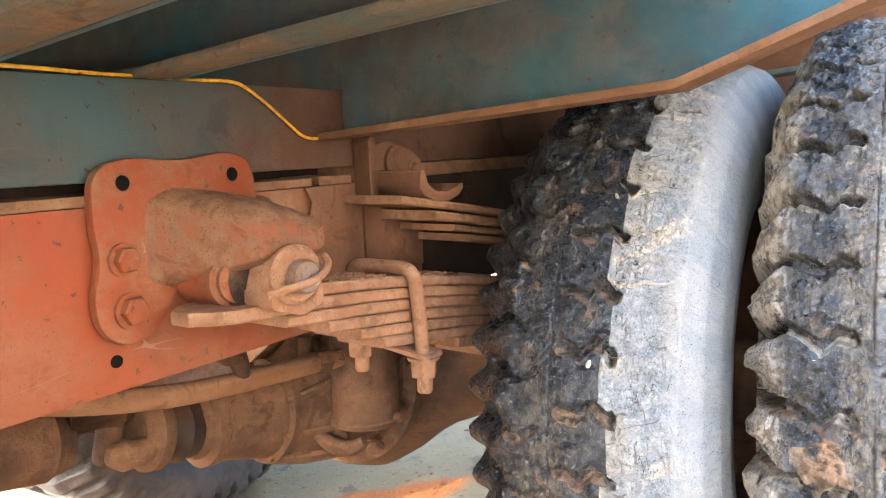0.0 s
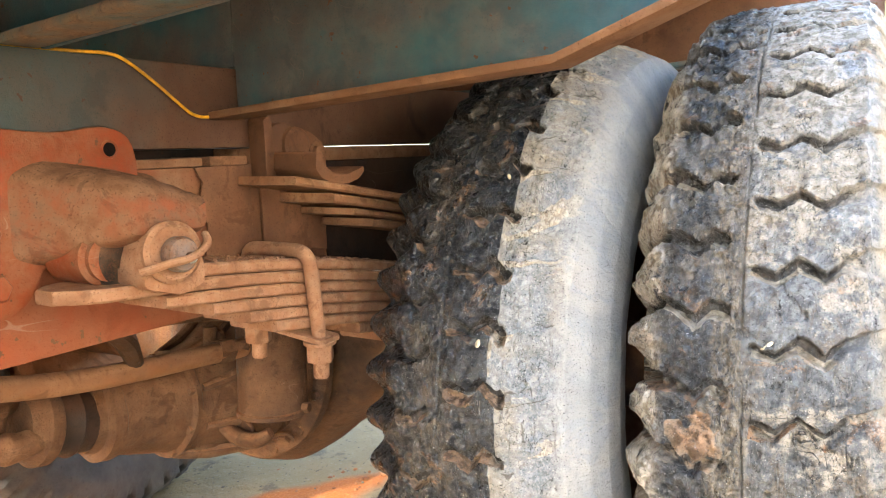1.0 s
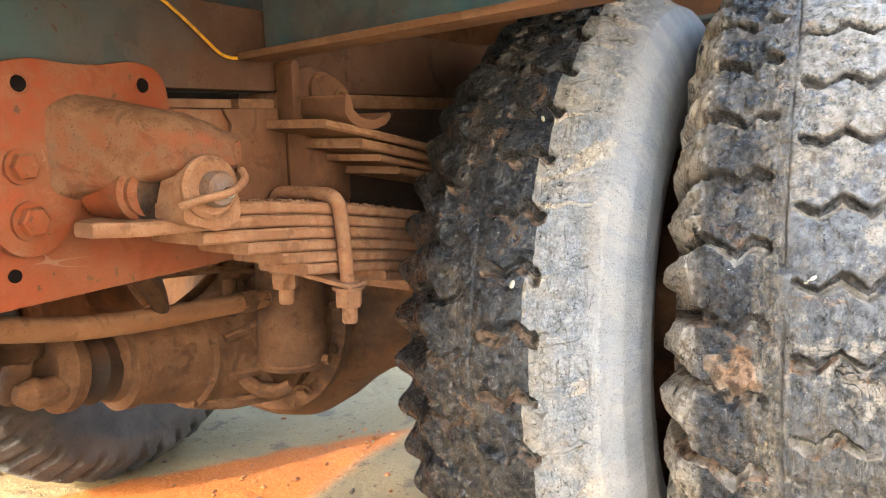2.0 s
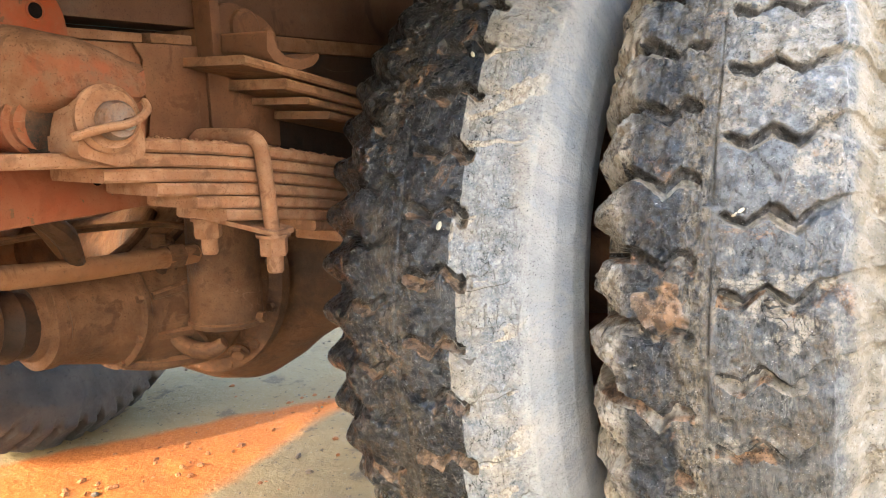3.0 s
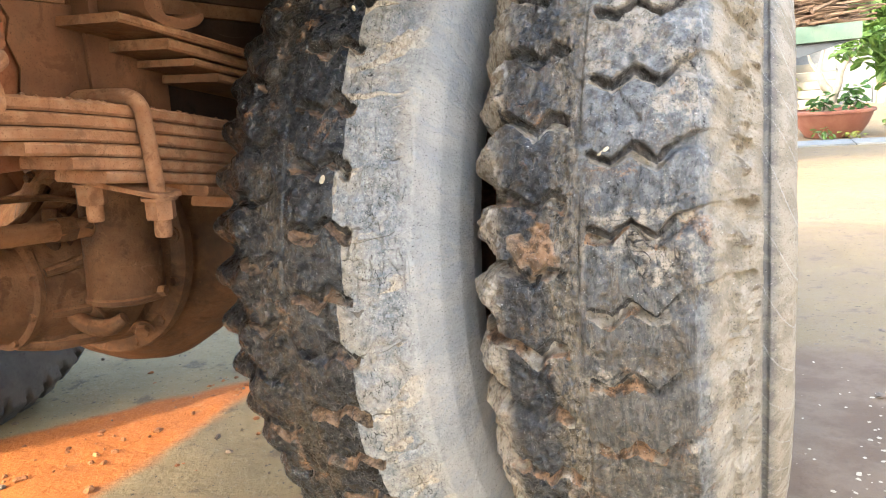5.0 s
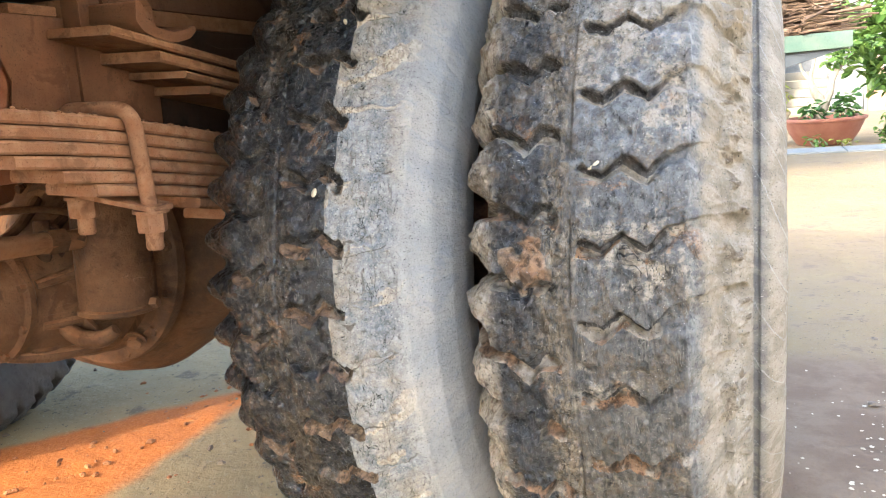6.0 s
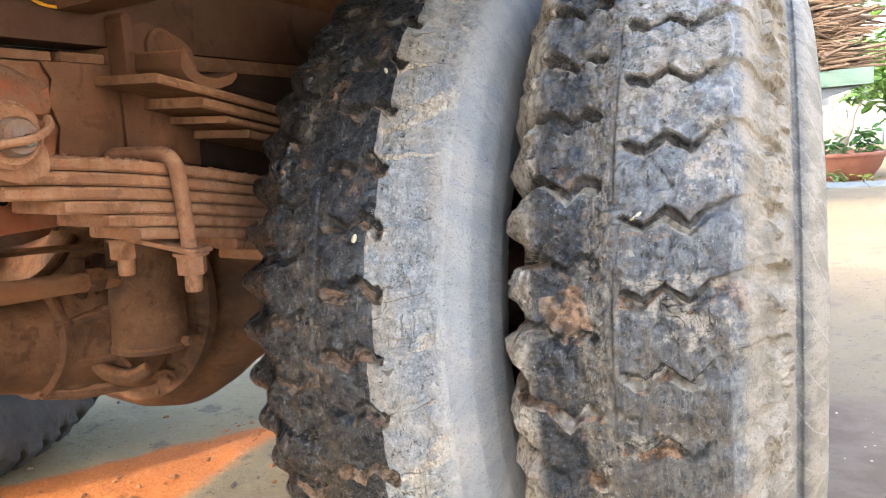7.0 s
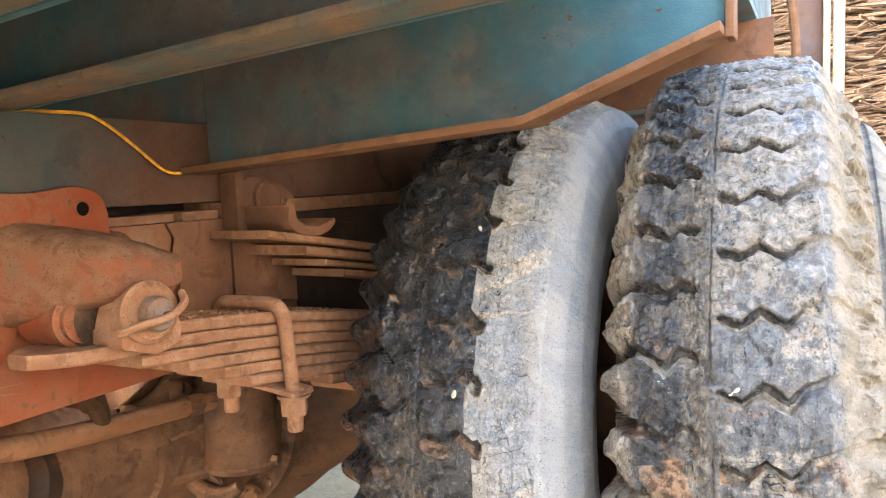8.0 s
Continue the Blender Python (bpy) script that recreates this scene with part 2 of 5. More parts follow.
        light = mix_of(t, crisp(t, height_tone, mid, 0.50, 0.60, 0.5), mix_of(t, math_of(t, "MULTIPLY", low, 0.9), slate, mix_of(t, ramp(t, streak, 0.4, 0.6), (0.040, 0.036, 0.030), (0.135, 0.115, 0.090))), tan)
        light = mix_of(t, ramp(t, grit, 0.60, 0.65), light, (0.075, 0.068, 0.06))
        high = ramp(t, attribute_of(t, "height_tone"), 0.66, 0.98)
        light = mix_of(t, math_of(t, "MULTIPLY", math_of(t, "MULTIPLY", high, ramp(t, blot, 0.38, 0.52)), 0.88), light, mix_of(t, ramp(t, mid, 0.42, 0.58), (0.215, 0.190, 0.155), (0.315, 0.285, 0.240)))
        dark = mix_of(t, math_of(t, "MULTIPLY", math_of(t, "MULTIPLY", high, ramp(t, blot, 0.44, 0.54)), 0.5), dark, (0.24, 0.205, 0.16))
        col = mix_of(t, band, dark, light)
        film = math_of(t, "MULTIPLY", ramp(t, noise_of(t, co, 55, 8, 0.72, (1.0, 0.7, 1.0), 0.6), 0.50, 0.60), 0.55)
        film = math_of(t, "MULTIPLY", film, math_of(t, "ADD", math_of(t, "MULTIPLY", band, 0.7), 0.3))
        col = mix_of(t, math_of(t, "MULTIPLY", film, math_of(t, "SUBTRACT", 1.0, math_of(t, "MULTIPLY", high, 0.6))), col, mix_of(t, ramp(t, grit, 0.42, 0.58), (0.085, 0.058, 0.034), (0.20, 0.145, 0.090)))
        rib = math_of(t, "MULTIPLY", ramp(t, xs, -0.060, -0.050), math_of(t, "SUBTRACT", 1.0, ramp(t, xs, -0.030, -0.018)))
        col = mix_of(t, math_of(t, "MULTIPLY", rib, ramp(t, streak, 0.36, 0.52)), col, mix_of(t, ramp(t, streak, 0.48, 0.62), (0.115, 0.090, 0.062), (0.225, 0.182, 0.132)))
        edge = math_of(t, "SUBTRACT", 1.0, ramp(t, xs, -0.116, -0.096))
        col = mix_of(t, math_of(t, "MULTIPLY", edge, ramp(t, blot, 0.36, 0.47)), col, mix_of(t, ramp(t, mid, 0.42, 0.56), (0.27, 0.215, 0.155), (0.58, 0.51, 0.42)))
        col = mix_of(t, math_of(t, "MULTIPLY", crack, 0.9), col, (0.022, 0.019, 0.017))
        side = ramp(t, xs, 0.083, 0.098)
        wall = mix_of(t, ramp(t, blot, 0.42, 0.58), (0.195, 0.164, 0.124), (0.272, 0.234, 0.184))
        wall = mix_of(t, math_of(t, "MULTIPLY", ramp(t, grit, 0.58, 0.64), 0.8), wall, (0.12, 0.10, 0.08))
        # dark band at the wall's recess: dull rubber, with its shade painted in
        recess_band = math_of(t, "MULTIPLY", ramp(t, x, 0.113, 0.116), math_of(t, "SUBTRACT", 1.0, ramp(t, x, 0.120, 0.134)))
        wall = mix_of(t, math_of(t, "MULTIPLY", recess_band, 0.8), wall, mix_of(t, ramp(t, blot, 0.42, 0.58), (0.085, 0.085, 0.088), (0.150, 0.140, 0.125)))
        facet = math_of(t, "MULTIPLY", ramp(t, x, 0.058, 0.064), ramp(t, blot, 0.36, 0.50))
        col = mix_of(t, math_of(t, "MULTIPLY", facet, 0.75), col, mix_of(t, ramp(t, mid, 0.40, 0.60), (0.165, 0.170, 0.176), (0.250, 0.240, 0.220)))
        col = mix_of(t, side, col, wall)
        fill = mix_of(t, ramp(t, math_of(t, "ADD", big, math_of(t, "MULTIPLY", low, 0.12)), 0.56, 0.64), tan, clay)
    rusty = math_of(t, "MULTIPLY", ramp(t, noise_of(t, co, 19, 7, 0.70, None, 0.7), 0.575, 0.645), ramp(t, grit, 0.38, 0.50))
    col = mix_of(t, math_of(t, "MULTIPLY", math_of(t, "MULTIPLY", rusty, 0.8), math_of(t, "SUBTRACT", 1.0, math_of(t, "MAXIMUM", side, band) if inner else side)), col, clay)
    # slot walls near black: bare rubber, with the slot's shade in the colour
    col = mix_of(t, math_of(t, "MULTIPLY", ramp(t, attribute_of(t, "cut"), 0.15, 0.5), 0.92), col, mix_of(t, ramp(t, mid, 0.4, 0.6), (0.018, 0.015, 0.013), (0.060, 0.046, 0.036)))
    muddy = crisp(t, mud, mid, 0.36, 0.54, 0.5)
    if not inner:
        fill = mix_of(t, ramp(t, x, 0.070, 0.080), fill, mix_of(t, ramp(t, mid, 0.42, 0.58), (0.125, 0.098, 0.068), (0.235, 0.195, 0.145)))
    fill = mix_of(t, attribute_of(t, "clay"), fill, clay)
    col = mix_of(t, muddy, col, fill)
    lip = attribute_of(t, "lip")
    col = mix_of(t, math_of(t, "MULTIPLY", crisp(t, lip, mid, 0.5, 0.62, 0.9), 0.45), col, (0.36, 0.355, 0.34) if not inner else mix_of(t, band, (0.30, 0.29, 0.275), (0.66, 0.62, 0.55)))
    col = mix_of(t, math_of(t, "MULTIPLY", scratch, math_of(t, "SUBTRACT", 0.75, side)), col, mix_of(t, ramp(t, blot, 0.46, 0.52), (0.02, 0.018, 0.017), (0.22, 0.20, 0.175)))
    grime = node(t, "ShaderNodeMapRange")
    grime.inputs["From Min"].default_value, grime.inputs["From Max"].default_value = 0.35, 0.65
    grime.inputs["To Min"].default_value, grime.inputs["To Max"].default_value = 0.12, 0.42
    t.links.new(noise_of(t, co, 48, 10, 0.72, None, 0.5), grime.inputs["Value"])
    col = mix_of(t, math_of(t, "MULTIPLY", grime.outputs["Result"], math_of(t, "SUBTRACT", 1.0, math_of(t, "MULTIPLY", side, 0.75))), col, (0.020, 0.0185, 0.0175))
    fissure = math_of(t, "MULTIPLY", lines_of(t, co, 70, 0.011, (1.5, 0.7, 1.0), 3.0, 0.7), ramp(t, noise_of(t, co, 26, 4, 0.6), 0.50, 0.56))
    col = mix_of(t, math_of(t, "MULTIPLY", fissure, math_of(t, "SUBTRACT", 0.9, side)), col, (0.016, 0.014, 0.013))
    # pale specks stand for small glints of wet rubber, put into the colour
    col = mix_of(t, ramp(t, speck, 0.665, 0.70), col, (0.42, 0.40, 0.37))
    col = mix_of(t, ramp(t, math_of(t, "SUBTRACT", 1.0, speck), 0.62, 0.68), col, (0.018, 0.017, 0.016))
    t.links.new(col, s.inputs["Base Color"])
    wet = math_of(t, "SUBTRACT", math_of(t, "SUBTRACT", 1.0, math_of(t, "MULTIPLY", band, 1.0 if inner else 0.45)), math_of(t, "MAXIMUM", math_of(t, "MULTIPLY", muddy, 0.6), side))
    wet = math_of(t, "MULTIPLY", wet, ramp(t, mid, 0.34, 0.56))
    rr = node(t, "ShaderNodeMapRange")
    rr.inputs["To Min"].default_value, rr.inputs["To Max"].default_value = 0.80, 0.17 if inner else 0.20
    t.links.new(wet, rr.inputs["Value"])
    shine = node(t, "ShaderNodeMapRange")
    shine.inputs["To Min"].default_value, shine.inputs["To Max"].default_value = 0.12, 0.75
    t.links.new(wet, shine.inputs["Value"])
    t.links.new(shine.outputs["Result"], s.inputs["Specular IOR Level"])
    t.links.new(rr.outputs["Result"], s.inputs["Roughness"])
    n1 = bump_of(t, s, grit, 0.30 if inner else 0.38, 0.0026)
    n2 = bump_of(t, s, mid, 0.35 if inner else 0.5, 0.005, n1)
    n3 = bump_of(t, s, flow, 0.45 if inner else 0.7, 0.005, n2)
    n4 = bump_of(t, s, math_of(t, "MULTIPLY", math_of(t, "MAXIMUM", fissure, math_of(t, "MAXIMUM", scratch, crack)), math_of(t, "SUBTRACT", 1.0, side)), 1.0, -0.004, n3)
    bump_of(t, s, blot, 0.35, 0.008, n4)
    return m


M_TYRE_IN = tyre_material("tarred_worn_rubber", True)
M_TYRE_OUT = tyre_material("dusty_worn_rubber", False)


def ground_material():
    m, t, s = nodes_of("dirt_yard")
    co = object_coord(t)
    big = noise_of(t, co, 1.3, 7, 0.6)
    mid = noise_of(t, co, 7, 8, 0.65)
    fine = noise_of(t, co, 130, 6, 0.7)
    x, y = axis_of(t, co, 0), axis_of(t, co, 1)
    col = mix_of(t, ramp(t, big, 0.35, 0.68), (0.225, 0.164, 0.088), (0.172, 0.125, 0.066))
    col = mix_of(t, math_of(t, "MULTIPLY", ramp(t, mid, 0.56, 0.66), 0.7), col, (0.070, 0.056, 0.040))
    col = mix_of(t, ramp(t, fine, 0.57, 0.68), col, (0.235, 0.200, 0.140))
    col = mix_of(t, ramp(t, noise_of(t, co, 55, 5, 0.7), 0.60, 0.66), col, (0.075, 0.060, 0.044))
    # red soil tint within the sunlit strip's edges: part of the sunlight is painted
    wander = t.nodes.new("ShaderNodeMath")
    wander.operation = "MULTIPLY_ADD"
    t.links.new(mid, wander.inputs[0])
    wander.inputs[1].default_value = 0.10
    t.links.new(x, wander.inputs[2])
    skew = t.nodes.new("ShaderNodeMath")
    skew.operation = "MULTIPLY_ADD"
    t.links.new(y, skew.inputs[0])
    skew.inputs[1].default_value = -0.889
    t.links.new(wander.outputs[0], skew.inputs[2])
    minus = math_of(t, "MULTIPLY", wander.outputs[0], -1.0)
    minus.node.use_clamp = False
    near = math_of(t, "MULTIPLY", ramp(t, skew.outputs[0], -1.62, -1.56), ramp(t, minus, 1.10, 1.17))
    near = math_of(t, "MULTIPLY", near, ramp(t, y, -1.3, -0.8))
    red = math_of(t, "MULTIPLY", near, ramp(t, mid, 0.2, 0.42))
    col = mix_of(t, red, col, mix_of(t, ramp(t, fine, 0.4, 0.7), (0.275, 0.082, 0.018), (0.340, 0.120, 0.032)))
    # darker brown earth beside the wheels
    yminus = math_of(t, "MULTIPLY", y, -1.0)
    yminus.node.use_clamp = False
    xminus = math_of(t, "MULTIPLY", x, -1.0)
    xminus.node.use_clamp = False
    brown_patch = math_of(t, "MULTIPLY", ramp(t, x, 0.05, 0.18), ramp(t, math_of(t, "ADD", math_of(t, "ADD", yminus, 1.0), math_of(t, "MULTIPLY", mid, 0.3)), 0.02, 0.30))
    brown_patch = math_of(t, "MULTIPLY", brown_patch, math_of(t, "MULTIPLY", ramp(t, xminus, -2.4, -1.4), ramp(t, y, -0.6, -0.2)))
    col = mix_of(t, math_of(t, "MULTIPLY", brown_patch, 0.9), col, mix_of(t, ramp(t, mid, 0.4, 0.6), (0.110, 0.074, 0.052), (0.150, 0.106, 0.074)))
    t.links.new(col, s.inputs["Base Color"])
    s.inputs["Roughness"].default_value = 0.92
    s.inputs["Specular IOR Level"].default_value = 0.1
    n1 = bump_of(t, s, fine, 0.6, 0.006)
    bump_of(t, s, mid, 0.6, 0.03, n1)
    return m


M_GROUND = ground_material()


def plain(name, a, b, scale, rough=0.8, relief=0.3, depth=0.004, metal=0.0, stretch=None):
    m, t, s = nodes_of(name)
    co = object_coord(t)
    f = noise_of(t, co, scale, 7, 0.62, stretch)
    g = noise_of(t, co, scale * 9, 5, 0.65, stretch)
    col = mix_of(t, ramp(t, f, 0.3, 0.7), a, b)
    col = mix_of(t, ramp(t, g, 0.55, 0.8), col, tuple(0.6 * c for c in a))
    t.links.new(col, s.inputs["Base Color"])
    s.inputs["Roughness"].default_value, s.inputs["Metallic"].default_value = rough, metal
    bump_of(t, s, g, relief, depth)
    return m


def leaf_material(name, a, b):
    m, t, s = nodes_of(name)
    geo = t.nodes.new("ShaderNodeNewGeometry")
    t.links.new(mix_of(t, geo.outputs["Random Per Island"], a, b), s.inputs["Base Color"])
    s.inputs["Roughness"].default_value = 0.45
    s.inputs["Transmission Weight"].default_value = 0.0
    tr = t.nodes.new("ShaderNodeBsdfTranslucent")
    t.links.new(mix_of(t, geo.outputs["Random Per Island"], a, b), tr.inputs["Color"])
    mx = t.nodes.new("ShaderNodeMixShader")
    mx.inputs[0].default_value = 0.4
    t.links.new(s.outputs[0], mx.inputs[1])
    t.links.new(tr.outputs[0], mx.inputs[2])
    t.links.new(mx.outputs[0], t.nodes["Material Output"].inputs["Surface"])
    return m


# ---------------------------------------------------------------- mesh helpers
def mesh_object(name, bm, material, parent=None, label="", smooth=35):
    me = bpy.data.meshes.new(name)
    bmesh.ops.recalc_face_normals(bm, faces=bm.faces)
    bm.to_mesh(me)
    bm.free()
    me.materials.append(material)
    if smooth:
        me.shade_smooth()
        me.set_sharp_from_angle(angle=radians(smooth))
    ob = new(name, me)
    if parent:
        ob.parent = parent
    if label:
        tagged(ob, label)
    return ob


def part(name, bm, material, parent, label="", smooth=35):
    return mesh_object(name, bm, material, parent, label, smooth)


def thing(name, at, label, category, group="", kind=""):
    ob = new(name)
    ob.location = at
    ob.empty_display_size = 0.1
    return tagged(ob, label, category, group, kind)


def bevel(bm, width, segments=2, angle=40):
    bm.normal_update()
    sharp = [e for e in bm.edges if len(e.link_faces) == 2 and e.calc_face_angle(0) > radians(angle)]
    bmesh.ops.bevel(bm, geom=sharp, offset=width, segments=segments, affect="EDGES", profile=0.6, clamp_overlap=True)
    return bm


def box(x0, x1, y0, y1, z0, z1, round_=0.003, bm=None, segments=2):
    own = bm is None
    b = bmesh.new()
    bmesh.ops.create_cube(b, size=1, matrix=Matrix.Translation(((x0 + x1) / 2, (y0 + y1) / 2, (z0 + z1) / 2)) @ Matrix.Diagonal((abs(x1 - x0), abs(y1 - y0), abs(z1 - z0), 1)))
    if round_:
        bevel(b, round_, segments)
    if own:
        return b
    return join(bm, b)


def join(bm, other):
    me = bpy.data.meshes.new("tmp")
    other.to_mesh(me)
    other.free()
    bm.from_mesh(me)
    bpy.data.meshes.remove(me)
    return bm


def slab(outline, axis, a, b, round_=0.003, segments=2):
    """An outline in the two other axes, given thickness from a to b along the axis."""
    bm = bmesh.new()

    def at(p, h):
        if axis == "x":
            return (h, p[0], p[1])
        if axis == "y":
            return (p[0], h, p[1])
        return (p[0], p[1], h)

    lo = [bm.verts.new(at(p, a)) for p in outline]
    hi = [bm.verts.new(at(p, b)) for p in outline]
    n = len(outline)
    bm.faces.new(lo)
    bm.faces.new(hi[::-1])
    for i in range(n):
        bm.faces.new((lo[i], lo[(i + 1) % n], hi[(i + 1) % n], hi[i]))
    bmesh.ops.recalc_face_normals(bm, faces=bm.faces)
    if round_:
        bevel(bm, round_, segments)
    return bm


def rounded(points, radius, steps=6):
    """A closed outline with its corners rounded; radius may be one for each corner."""
    out, n = [], len(points)
    for i, p in enumerate(points):
        r = radius[i] if isinstance(radius, (list, tuple)) else radius
        p, a, b = Vector(p), Vector(points[i - 1]), Vector(points[(i + 1) % n])
        u, v = a - p, b - p
        r = min(r, 0.49 * u.length, 0.49 * v.length)
        s, e = p + u.normalized() * r, p + v.normalized() * r
        for k in range(steps + 1):
            f = k / steps
            out.append(tuple(s * (1 - f) ** 2 + p * 2 * f * (1 - f) + e * f * f))
    return out


def lathe(profile, at, axis, sides=40, closed=False):
    """Turns (radius, height) pairs round an axis through at."""
    bm = bmesh.new()
    axis = Vector(axis).normalized()
    q = axis.to_track_quat("Z", "Y")
    rings = []
    for r, h in profile:
        if r < 1e-6:
            rings.append([bm.verts.new(Vector(at) + q @ Vector((0, 0, h)))])
        else:
            rings.append([bm.verts.new(Vector(at) + q @ Vector((r * math.cos(2 * math.pi * k / sides), r * math.sin(2 * math.pi * k / sides), h))) for k in range(sides)])
    for a, b in zip(rings, rings[1:]):
        for k in range(sides):
            q4 = [a[k % len(a)], a[(k + 1) % len(a)], b[(k + 1) % len(b)], b[k % len(b)]]
            uniq = []
            for v in q4:
                if v not in uniq:
                    uniq.append(v)
            if len(uniq) > 2:
                bm.faces.new(uniq)
    for ring in (rings[0], rings[-1]):
        if len(ring) > 1:
            bm.faces.new(ring)
    return bm


def tube(points, radius, sides=12, caps=True):
    """A round bar along a smooth line through the points; radius may change along it."""
    pts = [Vector(p) for p in points]
    n = len(pts)
    fine = []
    for i in range(n - 1):
        p0, p1, p2, p3 = pts[max(i - 1, 0)], pts[i], pts[i + 1], pts[min(i + 2, n - 1)]
        for k in range(6):
            f = k / 6
            fine.append((0.5 * ((2 * p1) + (p2 - p0) * f + (2 * p0 - 5 * p1 + 4 * p2 - p3) * f * f + (3 * p1 - p0 - 3 * p2 + p3) * f ** 3), i + f))
    fine.append((pts[-1], n - 1))
    bm = bmesh.new()
    rings, up = [], Vector((0.13, 0.21, 0.97))
    for j, (p, f) in enumerate(fine):
        d = (fine[min(j + 1, len(fine) - 1)][0] - fine[max(j - 1, 0)][0]).normalized()
        u = (up - d * up.dot(d)).normalized()
        v = d.cross(u)
        up = u
        if isinstance(radius, (list, tuple)):
            i = min(int(f), n - 2)
            r = radius[i] + (radius[i + 1] - radius[i]) * (f - i)
        else:
            r = radius
        rings.append([bm.verts.new(p + r * (u * math.cos(2 * math.pi * k / sides) + v * math.sin(2 * math.pi * k / sides))) for k in range(sides)])
    for a, b in zip(rings, rings[1:]):
        for k in range(sides):
            bm.faces.new((a[k], a[(k + 1) % sides], b[(k + 1) % sides], b[k]))
    if caps:
        bm.faces.new(rings[0][::-1])
        bm.faces.new(rings[-1])
    return bm


def bolt_head(at, axis, radius, height, washer=0.0):
    bm = lathe([(0, 0), (radius, 0), (radius, height * 0.85), (radius * 0.86, height), (0, height)], at, axis, 6)
    if washer:
        join(bm, lathe([(0, -0.001), (washer, -0.001), (washer, 0.003), (0, 0.003)], at, axis, 24))
    return bm


# ---------------------------------------------------------------- ground
def value_noise(x, y, cell, seed):
    """Smooth noise from -1 to 1 on arrays, with features about a cell wide."""
    rng = np.random.RandomState(seed)
    table = rng.uniform(-1, 1, (256, 256))
    u, v = x / cell, y / cell
    i, j = np.floor(u).astype(int), np.floor(v).astype(int)
    f, g = u - i, v - j
    f, g = f * f * (3 - 2 * f), g * g * (3 - 2 * g)
    a, b = table[i % 256, j % 256], table[(i + 1) % 256, j % 256]
    c, d = table[i % 256, (j + 1) % 256], table[(i + 1) % 256, (j + 1) % 256]
    return (a * (1 - f) + b * f) * (1 - g) + (c * (1 - f) + d * f) * g


def grid_mesh(name, points, wrap=False):
    """A sheet of quads from an array of rows of points."""
    rows, cols, _ = points.shape
    me = bpy.data.meshes.new(name)
    index = np.arange(rows * cols).reshape(rows, cols)
    nxt = np.roll(index, -1, 0) if wrap else index[1:]
    here = index if wrap else index[:-1]
    faces = np.stack([here[:, :-1], here[:, 1:], nxt[:, 1:], nxt[:, :-1]], -1).reshape(-1, 4)
    me.vertices.add(rows * cols)
    me.vertices.foreach_set("co", points.reshape(-1))
    me.loops.add(faces.size)
    me.loops.foreach_set("vertex_index", faces.reshape(-1).astype(np.int32))
    me.polygons.add(len(faces))
    me.polygons.foreach_set("loop_start", np.arange(0, faces.size, 4, dtype=np.int32))
    me.update(calc_edges=True)
    me.validate()
    me.shade_smooth()
    return me


def build_ground():
    axis = np.concatenate([-np.geomspace(1500, 2.6, 30), np.linspace(-2.5, 2.5, 251), np.geomspace(2.6, 1500, 30)])
    gx, gy = np.meshgrid(axis - 0.7, axis + 0.3, indexing="ij")
    near = np.exp(-((gx + 0.7) ** 2 + (gy - 0.3) ** 2) / 9.0)
    gz = near * (0.005 * value_noise(gx, gy, 0.33, 3) + 0.003 * value_noise(gx, gy, 0.09, 4) + 0.0015 * value_noise(gx, gy, 0.035, 5)) - 0.006
    me = grid_mesh("ground", np.stack([gx, gy, gz], -1))
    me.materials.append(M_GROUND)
    return tagged(new("ground", me), "dusty beige dirt yard with red soil tint painted along the sunlit strip", "ground", kind="structure")


build_ground()

# ---------------------------------------------------------------- the truck
truck = thing("truck", (-1.115, 0, 0), "old tipper truck with orange chassis, teal body and red road dust", "truck")
HERE = Matrix.Translation((1.115, 0, 0))
AXLE_Z = 0.529
MID_X = -1.115
# the chassis is drawn in axes that lean against the axle; LEAN brings it level
LEAN = Matrix.Translation((-0.21, 0, AXLE_Z)) @ Matrix.Rotation(math.atan(0.058), 4, "Y") @ Matrix.Translation((0.21, 0, -AXLE_Z))
DRAWN = {"in": Matrix()}


def under(name, bm, material, parent=None, label="", smooth=35):
    """A part of the truck, or a piece of such a part, built in the place's own coordinates."""
    bm.transform(DRAWN["in"])
    ob = part(name, bm, material, None, label, smooth)
    return set_under(ob, parent or truck)


def set_under(ob, parent):
    ob.parent = parent
    ob.matrix_parent_inverse = HERE if parent is truck else Matrix()
    return ob


# ---------------------------------------------------------------- wheels
PITCHES = 48
STEP = 2 * math.pi / PITCHES


